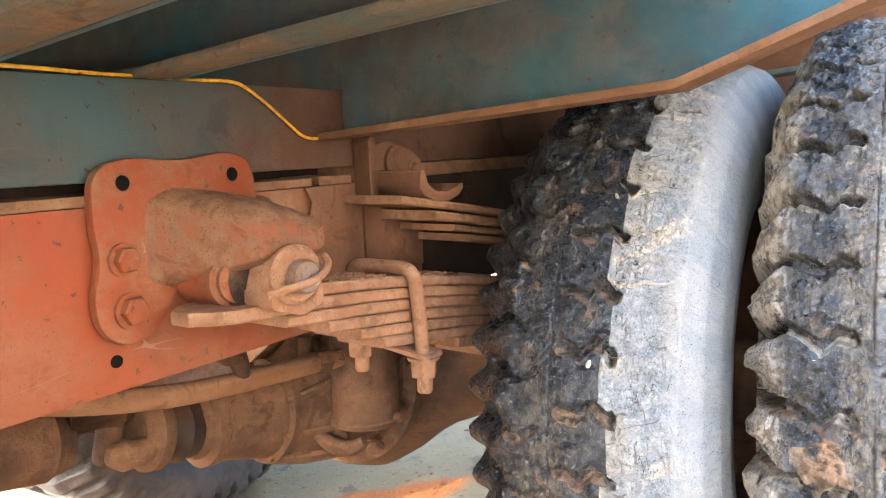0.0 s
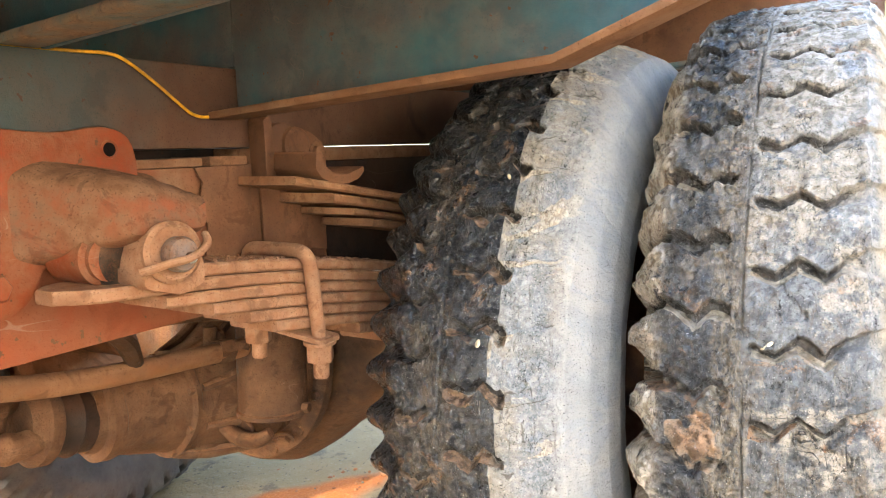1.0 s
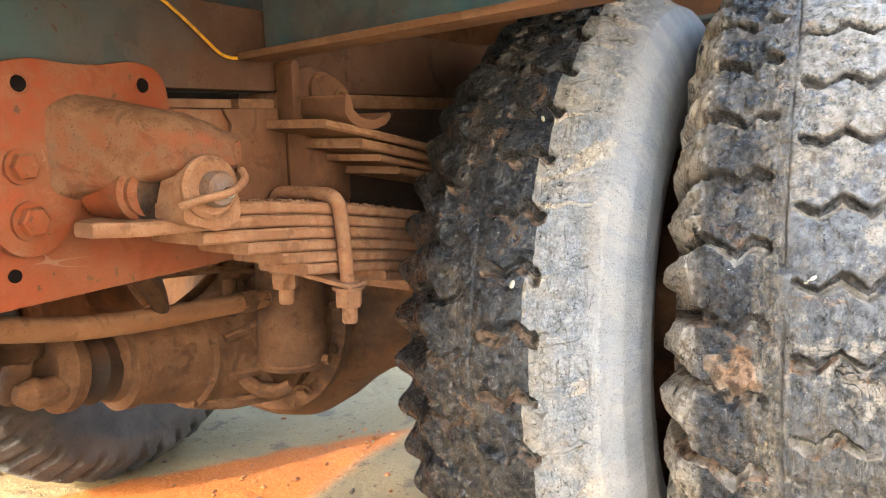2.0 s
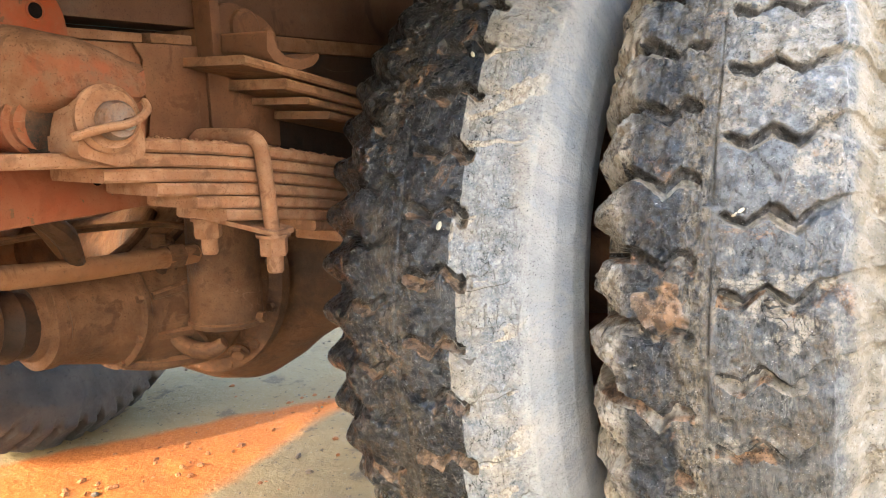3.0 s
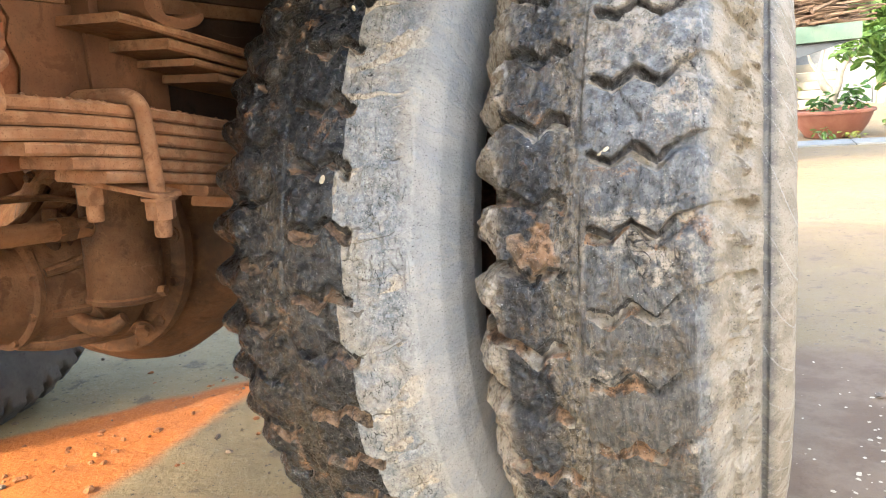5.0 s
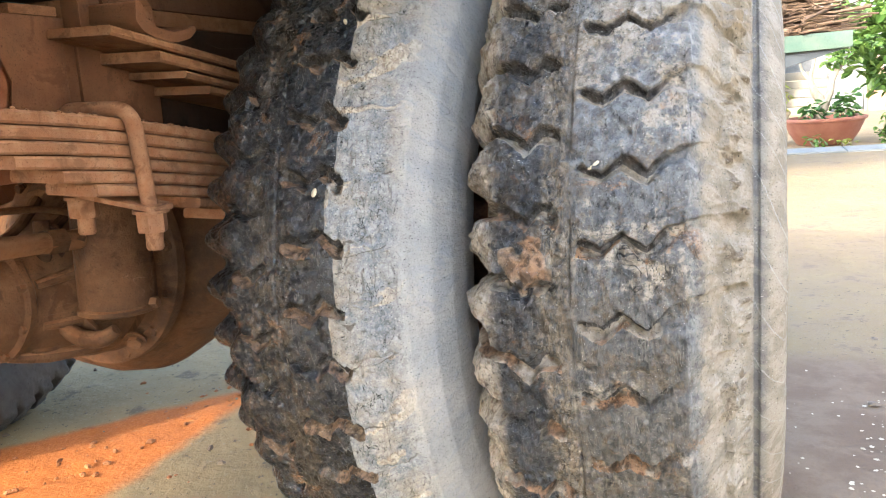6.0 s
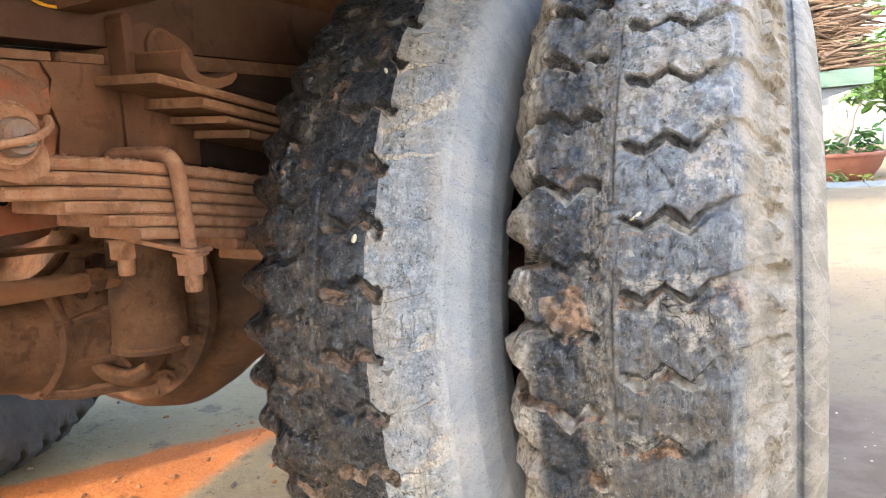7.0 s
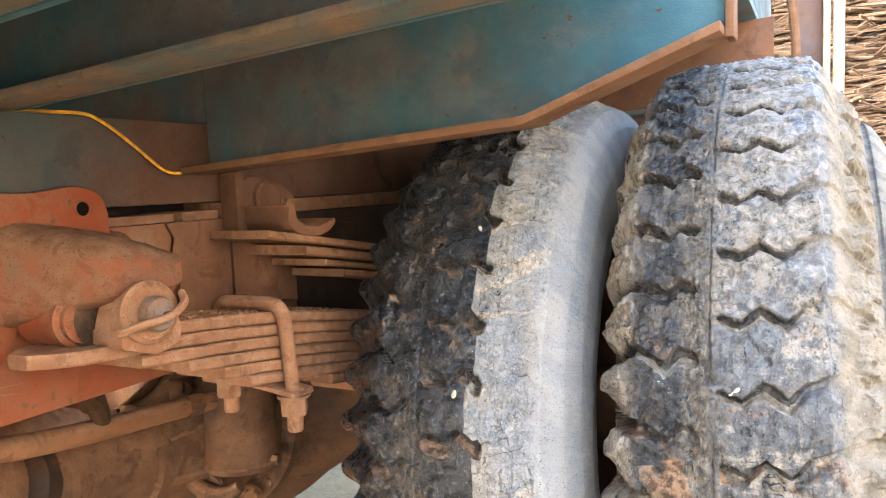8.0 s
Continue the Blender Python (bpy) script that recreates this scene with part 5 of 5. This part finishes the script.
under("joint_flange", lathe([(0, -0.078), (0.060, -0.078), (0.062, -0.075), (0.062, -0.058), (0.056, -0.052), (0.046, -0.036), (0.0, -0.030)], joint, shaft_dir, 36), M_AXLE, shaft)
under("oil_seal", lathe([(0, -0.150), (0.050, -0.150), (0.052, -0.120), (0.056, -0.112), (0.052, -0.104), (0.050, -0.0785), (0.0, -0.0785)], joint, shaft_dir, 36), M_OIL_SHADE, shaft, "oily seal of the drive flange")
for s in (1, -1):
    side = Vector((0.45, 0, 0.89)).cross(shaft_dir).normalized() * s
    other = shaft_dir.cross(side).normalized() * s
    arm = tube([joint - shaft_dir * 0.055 + side * 0.034, joint - shaft_dir * 0.022 + side * 0.044, joint + side * 0.046, joint + shaft_dir * 0.022 + side * 0.042], [0.020, 0.020, 0.024, 0.012], 14)
    under("fork_arm", arm, M_AXLE, shaft)
    arm = tube([joint + shaft_dir * 0.075 + other * 0.034, joint + shaft_dir * 0.026 + other * 0.044, joint + other * 0.046, joint - shaft_dir * 0.020 + other * 0.042], [0.021, 0.020, 0.024, 0.012], 14)
    under("fork_arm", arm, M_AXLE, shaft)
under("cross_piece", lathe([(0, -0.04), (0.018, -0.04), (0.020, 0), (0.018, 0.04), (0, 0.04)], joint, (0.4, 0.1, 1), 20), M_AXLE, shaft)

# air hose and small lines in front of the differential
under("air_hose", tube([(-0.80, -1.02, 0.765), (-0.82, -0.93, 0.720), (-0.84, -0.85, 0.688), (-0.85, -0.78, 0.667), (-0.86, -0.70, 0.648), (-0.865, -0.585, 0.632), (-0.87, -0.455, 0.620), (-0.875, -0.36, 0.611), (-0.90, -0.27, 0.612)], 0.0165, 14), M_HOSE, None, "thick tan dusty air hose")
under("hose_fitting", lathe([(0, 0), (0.021, 0), (0.021, 0.03), (0.016, 0.034), (0.016, 0.06), (0, 0.06)], (-0.873, -0.42, 0.617), (0.02, 1, -0.08), 6), M_AXLE, None)
under("brake_line", tube([(-1.12, -0.75, 0.70), (-1.05, -0.62, 0.67), (-1.0, -0.5, 0.67), (-0.95, -0.36, 0.66), (-0.93, -0.3, 0.64)], 0.006, 10), M_AXLE, None)
for a, b in (((-0.80, -0.66, 0.72), (-0.87, -0.57, 0.635)), ((-0.93, -0.62, 0.74), (-0.97, -0.52, 0.64))):
    under("bracket", tube([a, ((a[0] + b[0]) / 2 + 0.012, (a[1] + b[1]) / 2, (a[2] + b[2]) / 2 + 0.01), b], [0.012, 0.016, 0.011], 10), M_AXLE, None)


# pale grains and a splinter caught in the tyres
def grain(at, length, width, lean, wheel, name, label):
    at = Vector(at)
    out = Vector((0, at.y, at.z - AXLE_Z)).normalized()
    side = Vector((1, 0, 0))
    along = (out.cross(side) * math.cos(lean) + side * math.sin(lean)).normalized()
    bm = lathe([(0, -length / 2), (width * 0.35, -length * 0.4), (width * 0.5, -length * 0.1), (width * 0.48, length * 0.15), (width * 0.28, length * 0.4), (0, length / 2)], at + out * 0.0015, along, 10)
    return under(name, bm, M_GRAIN, wheel, label)


M_GRAIN = plain("pale_husk", (0.46, 0.39, 0.27), (0.58, 0.51, 0.38), 200, 0.6)
grain((-0.322, -0.519, 0.689), 0.0105, 0.0055, 0.3, wheel_in, "rice_husk", "pale rice husk stuck to the tar")
grain((-0.3145, -0.423, 0.872), 0.009, 0.0045, -0.5, wheel_in, "rice_husk", "pale rice husk stuck to the tar")
grain((-0.019, -0.521, 0.705), 0.016, 0.0036, 0.95, wheel_out, "splinter", "pale wood splinter caught in a slot")

# ---------------------------------------------------------------- the yard behind
M_CLAY = plain("terracotta", (0.137, 0.039, 0.019), (0.175, 0.066, 0.035), 9, 0.75)
M_BARK = plain("pale_bark", (0.176, 0.143, 0.101), (0.231, 0.197, 0.151), 30, 0.85)
M_WOOD = plain("dry_branches", (0.043, 0.024, 0.012), (0.081, 0.048, 0.026), 14, 0.85, 0.5, 0.004)
M_GREENWOOD = plain("flaking_green_paint", (0.028, 0.062, 0.043), (0.052, 0.075, 0.054), 7, 0.7)
M_BLUEDARK = plain("dark_blue_beam", (0.012, 0.017, 0.023), (0.021, 0.026, 0.032), 5, 0.7)
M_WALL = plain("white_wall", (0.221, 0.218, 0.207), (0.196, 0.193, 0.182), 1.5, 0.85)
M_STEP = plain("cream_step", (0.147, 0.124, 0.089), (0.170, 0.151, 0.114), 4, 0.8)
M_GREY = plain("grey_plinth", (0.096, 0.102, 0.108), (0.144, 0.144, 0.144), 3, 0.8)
M_BRICK = plain("pink_brick", (0.202, 0.105, 0.071), (0.231, 0.139, 0.101), 12, 0.85)
M_RENDER = plain("cream_render", (0.60, 0.55, 0.47), (0.54, 0.49, 0.42), 2, 0.9)
M_SOIL = plain("potting_soil", (0.10, 0.07, 0.045), (0.16, 0.11, 0.07), 40, 0.95)
M_KERB = plain("concrete_kerb", (0.161, 0.154, 0.137), (0.126, 0.122, 0.108), 8, 0.9)
M_LEAF_LIGHT = leaf_material("fresh_leaves", (0.056, 0.115, 0.018), (0.105, 0.168, 0.032))
M_LEAF_DEEP = leaf_material("dark_leaves", (0.028, 0.075, 0.018), (0.065, 0.130, 0.028))
M_LEAF_YELLOW = leaf_material("yellow_leaves", (0.153, 0.189, 0.027), (0.248, 0.225, 0.045))
M_CHIP = plain("pale_chips", (0.306, 0.242, 0.162), (0.391, 0.327, 0.234), 60, 0.8)
M_PEBBLE = plain("dry_clods", (0.084, 0.059, 0.038), (0.154, 0.112, 0.077), 30, 0.95)
M_RED_CLOD = plain("red_clods", (0.168, 0.055, 0.014), (0.238, 0.091, 0.028), 40, 0.95)


def leaves(bm, centre, spread, count, size, rng, droop=0.3):
    """Folded pointed leaves scattered in a cloud."""
    for _ in range(count):
        d = Vector((rng.gauss(0, 1), rng.gauss(0, 1), rng.gauss(0, 1)))
        d = d.normalized() * rng.random() ** 0.5
        p = Vector(centre) + Vector((d.x * spread[0], d.y * spread[1], d.z * spread[2]))
        s = size * rng.uniform(0.6, 1.25)
        q = Euler((rng.uniform(-0.9, 0.9), rng.uniform(-0.6, 0.6) + droop, rng.uniform(0, 6.28))).to_matrix()
        shape = [(0, 0, 0), (0.35, 0.22, 0.05), (0.75, 0.2, 0.02), (1.0, 0, -0.1), (0.75, -0.2, 0.02), (0.35, -0.22, 0.05), (0.5, 0, -0.05)]
        v = [bm.verts.new(p + q @ (Vector(c) * s)) for c in shape]
        bm.faces.new((v[0], v[6], v[3], v[2], v[1]))
        bm.faces.new((v[0], v[5], v[4], v[3], v[6]))
    return bm


def bowl_pot():
    at = (0.88, 7.62, 0.0)
    pot = thing("plant_pot", at, "wide terracotta bowl pot standing on the yard's edge", "plant pot")
    bm = lathe([(0, 0.0), (0.25, 0.0), (0.27, 0.02), (0.335, 0.12), (0.375, 0.22), (0.383, 0.245), (0.405, 0.25), (0.41, 0.268), (0.405, 0.285), (0.37, 0.285), (0.355, 0.25), (0.32, 0.15), (0.0, 0.14)], (0, 0, 0.0), (0, 0, 1), 48)
    part("bowl", bm, M_CLAY, pot)
    part("soil", lathe([(0, 0.20), (0.33, 0.20), (0.35, 0.215), (0.2, 0.235), (0, 0.245)], (0, 0, 0.012), (0, 0, 1), 32), M_SOIL, pot)
    return pot


def bonsai():
    at = (0.88, 7.62, 0.20)
    tree = thing("bonsai_tree", at, "pale gnarled trunk with fresh green leaves, in the bowl pot", "tree")
    part("trunk", tube([(-0.02, 0, -0.01), (-0.05, 0, 0.10), (-0.01, 0.01, 0.22), (-0.10, 0, 0.36), (-0.14, 0, 0.50)], [0.075, 0.06, 0.055, 0.04, 0.025], 12), M_BARK, tree)
    part("limb", tube([(-0.02, 0, 0.18), (0.05, 0.01, 0.33), (0.07, 0, 0.46), (0.14, 0, 0.60), (0.26, 0.02, 0.72)], [0.05, 0.04, 0.034, 0.026, 0.016], 10), M_BARK, tree)
    part("limb", tube([(-0.14, 0, 0.48), (-0.11, 0, 0.62), (-0.08, 0, 0.78)], [0.024, 0.016, 0.010], 8), M_BARK, tree)
    part("limb", tube([(-0.14, 0, 0.48), (-0.21, 0.02, 0.58), (-0.25, 0, 0.72)], [0.022, 0.014, 0.009], 8), M_BARK, tree)
    rng = random.Random(3)
    bm = bmesh.new()
    for c, r, n in (((0.10, 0, 0.68), (0.16, 0.12, 0.10), 60), ((0.30, 0, 0.80), (0.22, 0.15, 0.13), 110), ((-0.12, 0, 0.86), (0.2, 0.12, 0.08), 60)):
        leaves(bm, c, r, n, 0.10, rng)
    part("crown", bm, M_LEAF_LIGHT, tree, smooth=0)
    return tree


def shrub(name, at, label, category, clouds, size, material, seed, group=""):
    ob = thing(name, at, label, category, group)
    rng = random.Random(seed)
    stem = bmesh.new()
    for k in range(4):
        a = rng.uniform(0, 6.28)
        h = max(c[0][2] for c in clouds)
        join(stem, tube([(0, 0, 0), (0.03 * math.cos(a), 0.03 * math.sin(a), h * 0.4), (0.08 * math.cos(a), 0.08 * math.sin(a), h * 0.9)], [0.012, 0.008, 0.004], 6))
    part("stem", stem, M_BARK, ob)
    bm = bmesh.new()
    for c, r, n in clouds:
        leaves(bm, c, r, n, size, rng)
    part("foliage", bm, material, ob, smooth=0)
    return ob


bowl_pot()
bonsai()
shrub("pot_shrub", (0.75, 7.54, 0.21), "dark green shrub at the foot of the potted tree", "shrub", [((0, 0, 0.12), (0.12, 0.1, 0.14), 70)], 0.10, M_LEAF_DEEP, 5, "shrubs in the bowl pot")
shrub("pot_shrub", (1.05, 7.58, 0.21), "dark green shrub at the foot of the potted tree", "shrub", [((0, 0, 0.16), (0.15, 0.1, 0.22), 100)], 0.11, M_LEAF_DEEP, 6, "shrubs in the bowl pot")
shrub("weed", (0.76, 7.20, 0.0), "small fresh green weed at the kerb", "weed", [((0, 0, 0.07), (0.09, 0.06, 0.07), 30)], 0.07, M_LEAF_LIGHT, 7, "weeds along the kerb")
shrub("weed", (1.02, 7.20, 0.0), "low yellowish weed at the kerb", "weed", [((0, 0, 0.05), (0.12, 0.06, 0.04), 26)], 0.06, M_LEAF_YELLOW, 8, "weeds along the kerb")
shrub("weed", (1.45, 7.45, 0.0), "tall leafy weed beside the bowl pot", "weed", [((0, 0, 0.15), (0.12, 0.1, 0.17), 60)], 0.09, M_LEAF_LIGHT, 9, "weeds along the kerb")

cream_pot = thing("tall_pot", (0.42, 7.80, 0), "tall cream pot beside the bowl", "plant pot")
part("body", lathe([(0, 0.0), (0.11, 0.0), (0.13, 0.30), (0.15, 0.33), (0.15, 0.36), (0.12, 0.36), (0.11, 0.30), (0, 0.30)], (0, 0, 0), (0, 0, 1), 28), M_CREAM, cream_pot)
shrub("flower_shrub", (0.42, 7.80, 0.31), "yellow-green flowering shrub in a tall cream pot", "shrub", [((0, 0, 0.22), (0.16, 0.14, 0.2), 130)], 0.08, M_LEAF_YELLOW, 10)


def broad_tree():
    """The large-leaved tree to the side, whose low branches reach over the pots."""
    at = (1.98, 8.3, 0)
    tree = thing("tree", at, "young tree with large fresh green leaves", "tree")
    part("trunk", tube([(0, 0, -0.02), (0.03, 0, 0.6), (-0.05, 0, 1.3), (0.02, 0, 2.2), (0.0, 0, 3.0)], [0.085, 0.075, 0.065, 0.05, 0.03], 12), M_BARK, tree)
    rng = random.Random(12)
    bm = bmesh.new()
    for k, (c, r) in enumerate((((-0.55, -0.3, 0.95), (0.40, 0.3, 0.32)), ((-0.75, -0.3, 1.25), (0.45, 0.3, 0.3)), ((-0.2, -0.2, 1.45), (0.5, 0.4, 0.35)), ((0.3, 0, 1.8), (0.6, 0.5, 0.5)), ((-0.5, 0.2, 2.2), (0.7, 0.5, 0.5)), ((0.1, 0.1, 2.9), (0.8, 0.7, 0.6)), ((-0.45, -0.35, 0.62), (0.22, 0.2, 0.16)))):
        part("limb", tube([(0, 0, max(0.5, c[2] - 0.5)), (c[0] * 0.5, c[1] * 0.5, c[2] - 0.12), c], [0.03, 0.02, 0.008], 8), M_BARK, tree)
        leaves(bm, c, r, int(230 * r[0] / 0.5), 0.17, rng)
    part("crown", bm, M_LEAF_LIGHT, tree, smooth=0)
    return tree


broad_tree()


def platform():
    at = (-0.57, 5.0, 0)
    ob = thing("wood_platform", at, "timber platform with flaking green paint, stacked with firewood", "platform")
    plank = None
    for i in range(4):
        y0 = 4.4 + 0.31 * i - 5.0
        part("plank", box(-1.2, 1.33, y0, y0 + 0.30, 0.905, 1.015, 0.008), M_GREENWOOD, ob)
    part("beam", slab([(-1.2, 0.805), (0.93, 0.805), (1.28, 0.900), (-1.2, 0.904)], "y", -0.56, -0.40, 0.006), M_BLUEDARK, ob)
    part("beam", slab([(-1.2, 0.805), (0.93, 0.805), (1.28, 0.900), (-1.2, 0.904)], "y", 0.35, 0.50, 0.006), M_BLUEDARK, ob)
    for x in (-1.0, 0.45):
        for y in (-0.48, 0.42):
            part("leg", box(x - 0.05, x + 0.05, y - 0.05, y + 0.05, 0.0, 0.804, 0.006), M_BLUEDARK, ob)
    return ob


platform()


def firewood():
    rng = random.Random(21)
    verts, faces = [], []
    for k in range(2800):
        z = 1.02 + 1.25 * rng.random() ** 1.15
        x, y = rng.uniform(-1.57, 0.65) + rng.gauss(0, 0.06), rng.uniform(4.42, 5.45)
        if rng.random() < 0.6:
            y = 4.44 + 0.16 * rng.random()
        L, r = rng.uniform(0.18, 0.65), rng.uniform(0.004, 0.015)
        yaw = rng.gauss(0.0, 0.5) if rng.random() < 0.75 else rng.uniform(0, 3.14)
        d = Vector((math.cos(yaw), math.sin(yaw) * 0.6, rng.gauss(0, 0.10))).normalized()
        u = d.cross(Vector((0, 0.2, 1))).normalized()
        w = d.cross(u)
        base = len(verts)
        mid = Vector((x, y, max(1.035, z)))
        bend = u * rng.uniform(-0.03, 0.03) + w * rng.uniform(-0.03, 0.03)
        for j, f in enumerate((-0.5, 0.0, 0.5)):
            c = mid + d * L * f + (bend if j == 1 else Vector())
            c.z = max(c.z, 1.023)
            for i in range(5):
                a = 2 * math.pi * i / 5
                verts.append(c + (u * math.cos(a) + w * math.sin(a)) * r * (1.1 - 0.3 * j))
        for j in (0, 1):
            for i in range(5):
                p, q = base + 5 * j + i, base + 5 * j + (i + 1) % 5
                faces.append((p, q, q + 5, p + 5))
        faces.append(tuple(base + i for i in range(5)))
        faces.append(tuple(base + 10 + i for i in range(5))[::-1])
    me = bpy.data.meshes.new("firewood")
    me.from_pydata(verts, [], faces)
    me.materials.append(M_WOOD)
    return tagged(new("firewood", me), "heap of dry brown branches on the green platform", "firewood", kind="stuff")


firewood()
shrub("creeper", (0.58, 5.2, 1.85), "green creeper growing over the firewood heap", "plant", [((0.1, 0, 0.25), (0.5, 0.4, 0.25), 240)], 0.10, M_LEAF_LIGHT, 30)

kerb = thing("kerb", (1.6, 7.10, 0), "low concrete kerb along the far edge of the yard", "kerb", kind="structure")
for i in range(8):
    part("kerb_stone", box(-2.4 + 0.6 * i, -1.81 + 0.6 * i, -0.50, 0.0, -0.02, 0.012, 0.006), M_KERB, kerb)


def house():
    ob = thing("house", (2.5, 14.0, 0), "white-walled house with cream steps and a grey plinth", "house")
    part("wall", box(-6.0, -1.72, 0.0, 0.2, -0.02, 4.2, 0.01), M_WALL, ob)
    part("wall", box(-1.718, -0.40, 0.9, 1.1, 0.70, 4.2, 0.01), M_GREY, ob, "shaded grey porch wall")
    part("wall", box(-0.398, 6.0, 0.0, 0.2, -0.02, 4.2, 0.01), M_WALL, ob)
    part("door_frame", box(-0.95, -0.72, 0.85, 0.899, 0.70, 2.6, 0.006), M_WALL, ob)
    for i in range(5):
        part("step", box(-1.70, -0.95, 0.10 + 0.16 * i, 0.90, -0.02 + 0.16 * i, 0.13 + 0.16 * i, 0.008), M_STEP, ob)
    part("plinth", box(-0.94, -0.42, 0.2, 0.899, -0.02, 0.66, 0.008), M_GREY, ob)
    part("pier", box(-0.39, 0.4, -0.25, -0.004, -0.02, 0.95, 0.01), M_BRICK, ob, "pink brick pier")
    part("roof", box(-6.3, 6.3, -0.8, 5.0, 4.205, 4.4, 0.02), M_CLAY, ob)
    return ob


house()


# ---------------------------------------------------------------- litter on the ground
def scatter(name, count, area, size, material, label, seed, flat=0.5, dense=None):
    """Small lumps pressed into the ground."""
    rng = random.Random(seed)
    verts, faces = [], []
    for _ in range(count):
        for _try in range(20):
            x, y = rng.uniform(area[0], area[1]), rng.uniform(area[2], area[3])
            if dense is None or rng.random() < dense(x, y):
                break
        s = size * rng.uniform(0.35, 1.0) ** 1.6
        base = len(verts)
        a0 = rng.uniform(0, 6.28)
        sx, sy = rng.uniform(0.6, 1.5), rng.uniform(0.6, 1.2)
        for j, (h, r) in enumerate(((-0.4, 0.9), (0.35, 1.0), (1.0, 0.45))):
            for i in range(5):
                a = 2 * math.pi * i / 5 + 0.4 * j
                px, py = r * s * sx * math.cos(a) * rng.uniform(0.8, 1.2), r * s * sy * math.sin(a) * rng.uniform(0.8, 1.2)
                verts.append((x + px * math.cos(a0) - py * math.sin(a0), y + px * math.sin(a0) + py * math.cos(a0), -0.004 + h * s * flat))
        for j in (0, 1):
            for i in range(5):
                p, q = base + 5 * j + i, base + 5 * j + (i + 1) % 5
                faces.append((p, q, q + 5, p + 5))
        faces.append(tuple(base + 10 + i for i in range(5)))
    me = bpy.data.meshes.new(name)
    me.from_pydata(verts, [], faces)
    me.materials.append(material)
    return tagged(new(name, me), label, name.replace("_", " "), kind="stuff")


scatter("wood_chips", 2600, (0.17, 0.85, -0.15, 0.85), 0.0058, M_CHIP, "pale wood chips strewn on the brown earth", 51, 0.16, lambda x, y: 0.03 + 0.97 * min(1, max(0, (x - 0.29) * 6.0 + (0.40 - y) * 1.8)))
scatter("clods", 150, (-2.6, -0.5, -0.6, 2.4), 0.013, M_PEBBLE, "small dry clods on the ground under the truck", 52, 0.6)
scatter("red_clods", 120, (-1.75, -0.9, -0.7, 0.45), 0.011, M_RED_CLOD, "crumbs of red soil under the truck", 53, 0.6, lambda x, y: 1.0 if abs(x + 1.40 - 0.25 * y) < 0.10 else 0.15)
scatter("bark_bits", 26, (0.2, 1.6, 0.3, 1.5), 0.014, M_PEBBLE, "dark bits of bark on the yard", 54, 0.4)


# unseen cream wall beside the camera, added to bounce light onto the tyres
front = thing("bounce_wall", (6.5, 0.0, 0), "unseen long cream wall added to bounce fill light", "wall", kind="structure")
part("wall", box(0.0, 0.3, -9.0, 6.0, -0.03, 5.0, 0.01), M_RENDER, front)

# unseen wall beyond the truck, added to block skylight from that side
M_PLASTER = plain("grey_brown_plaster", (0.16, 0.13, 0.10), (0.22, 0.18, 0.14), 2, 0.9)
left = thing("blocking_wall", (-4.8, 0.0, 0), "unseen grey-brown wall added to hold back light from the far side", "wall", kind="structure")
part("wall", box(-0.25, 0.0, -6.0, 3.2, -0.03, 1.6, 0.01), M_PLASTER, left)
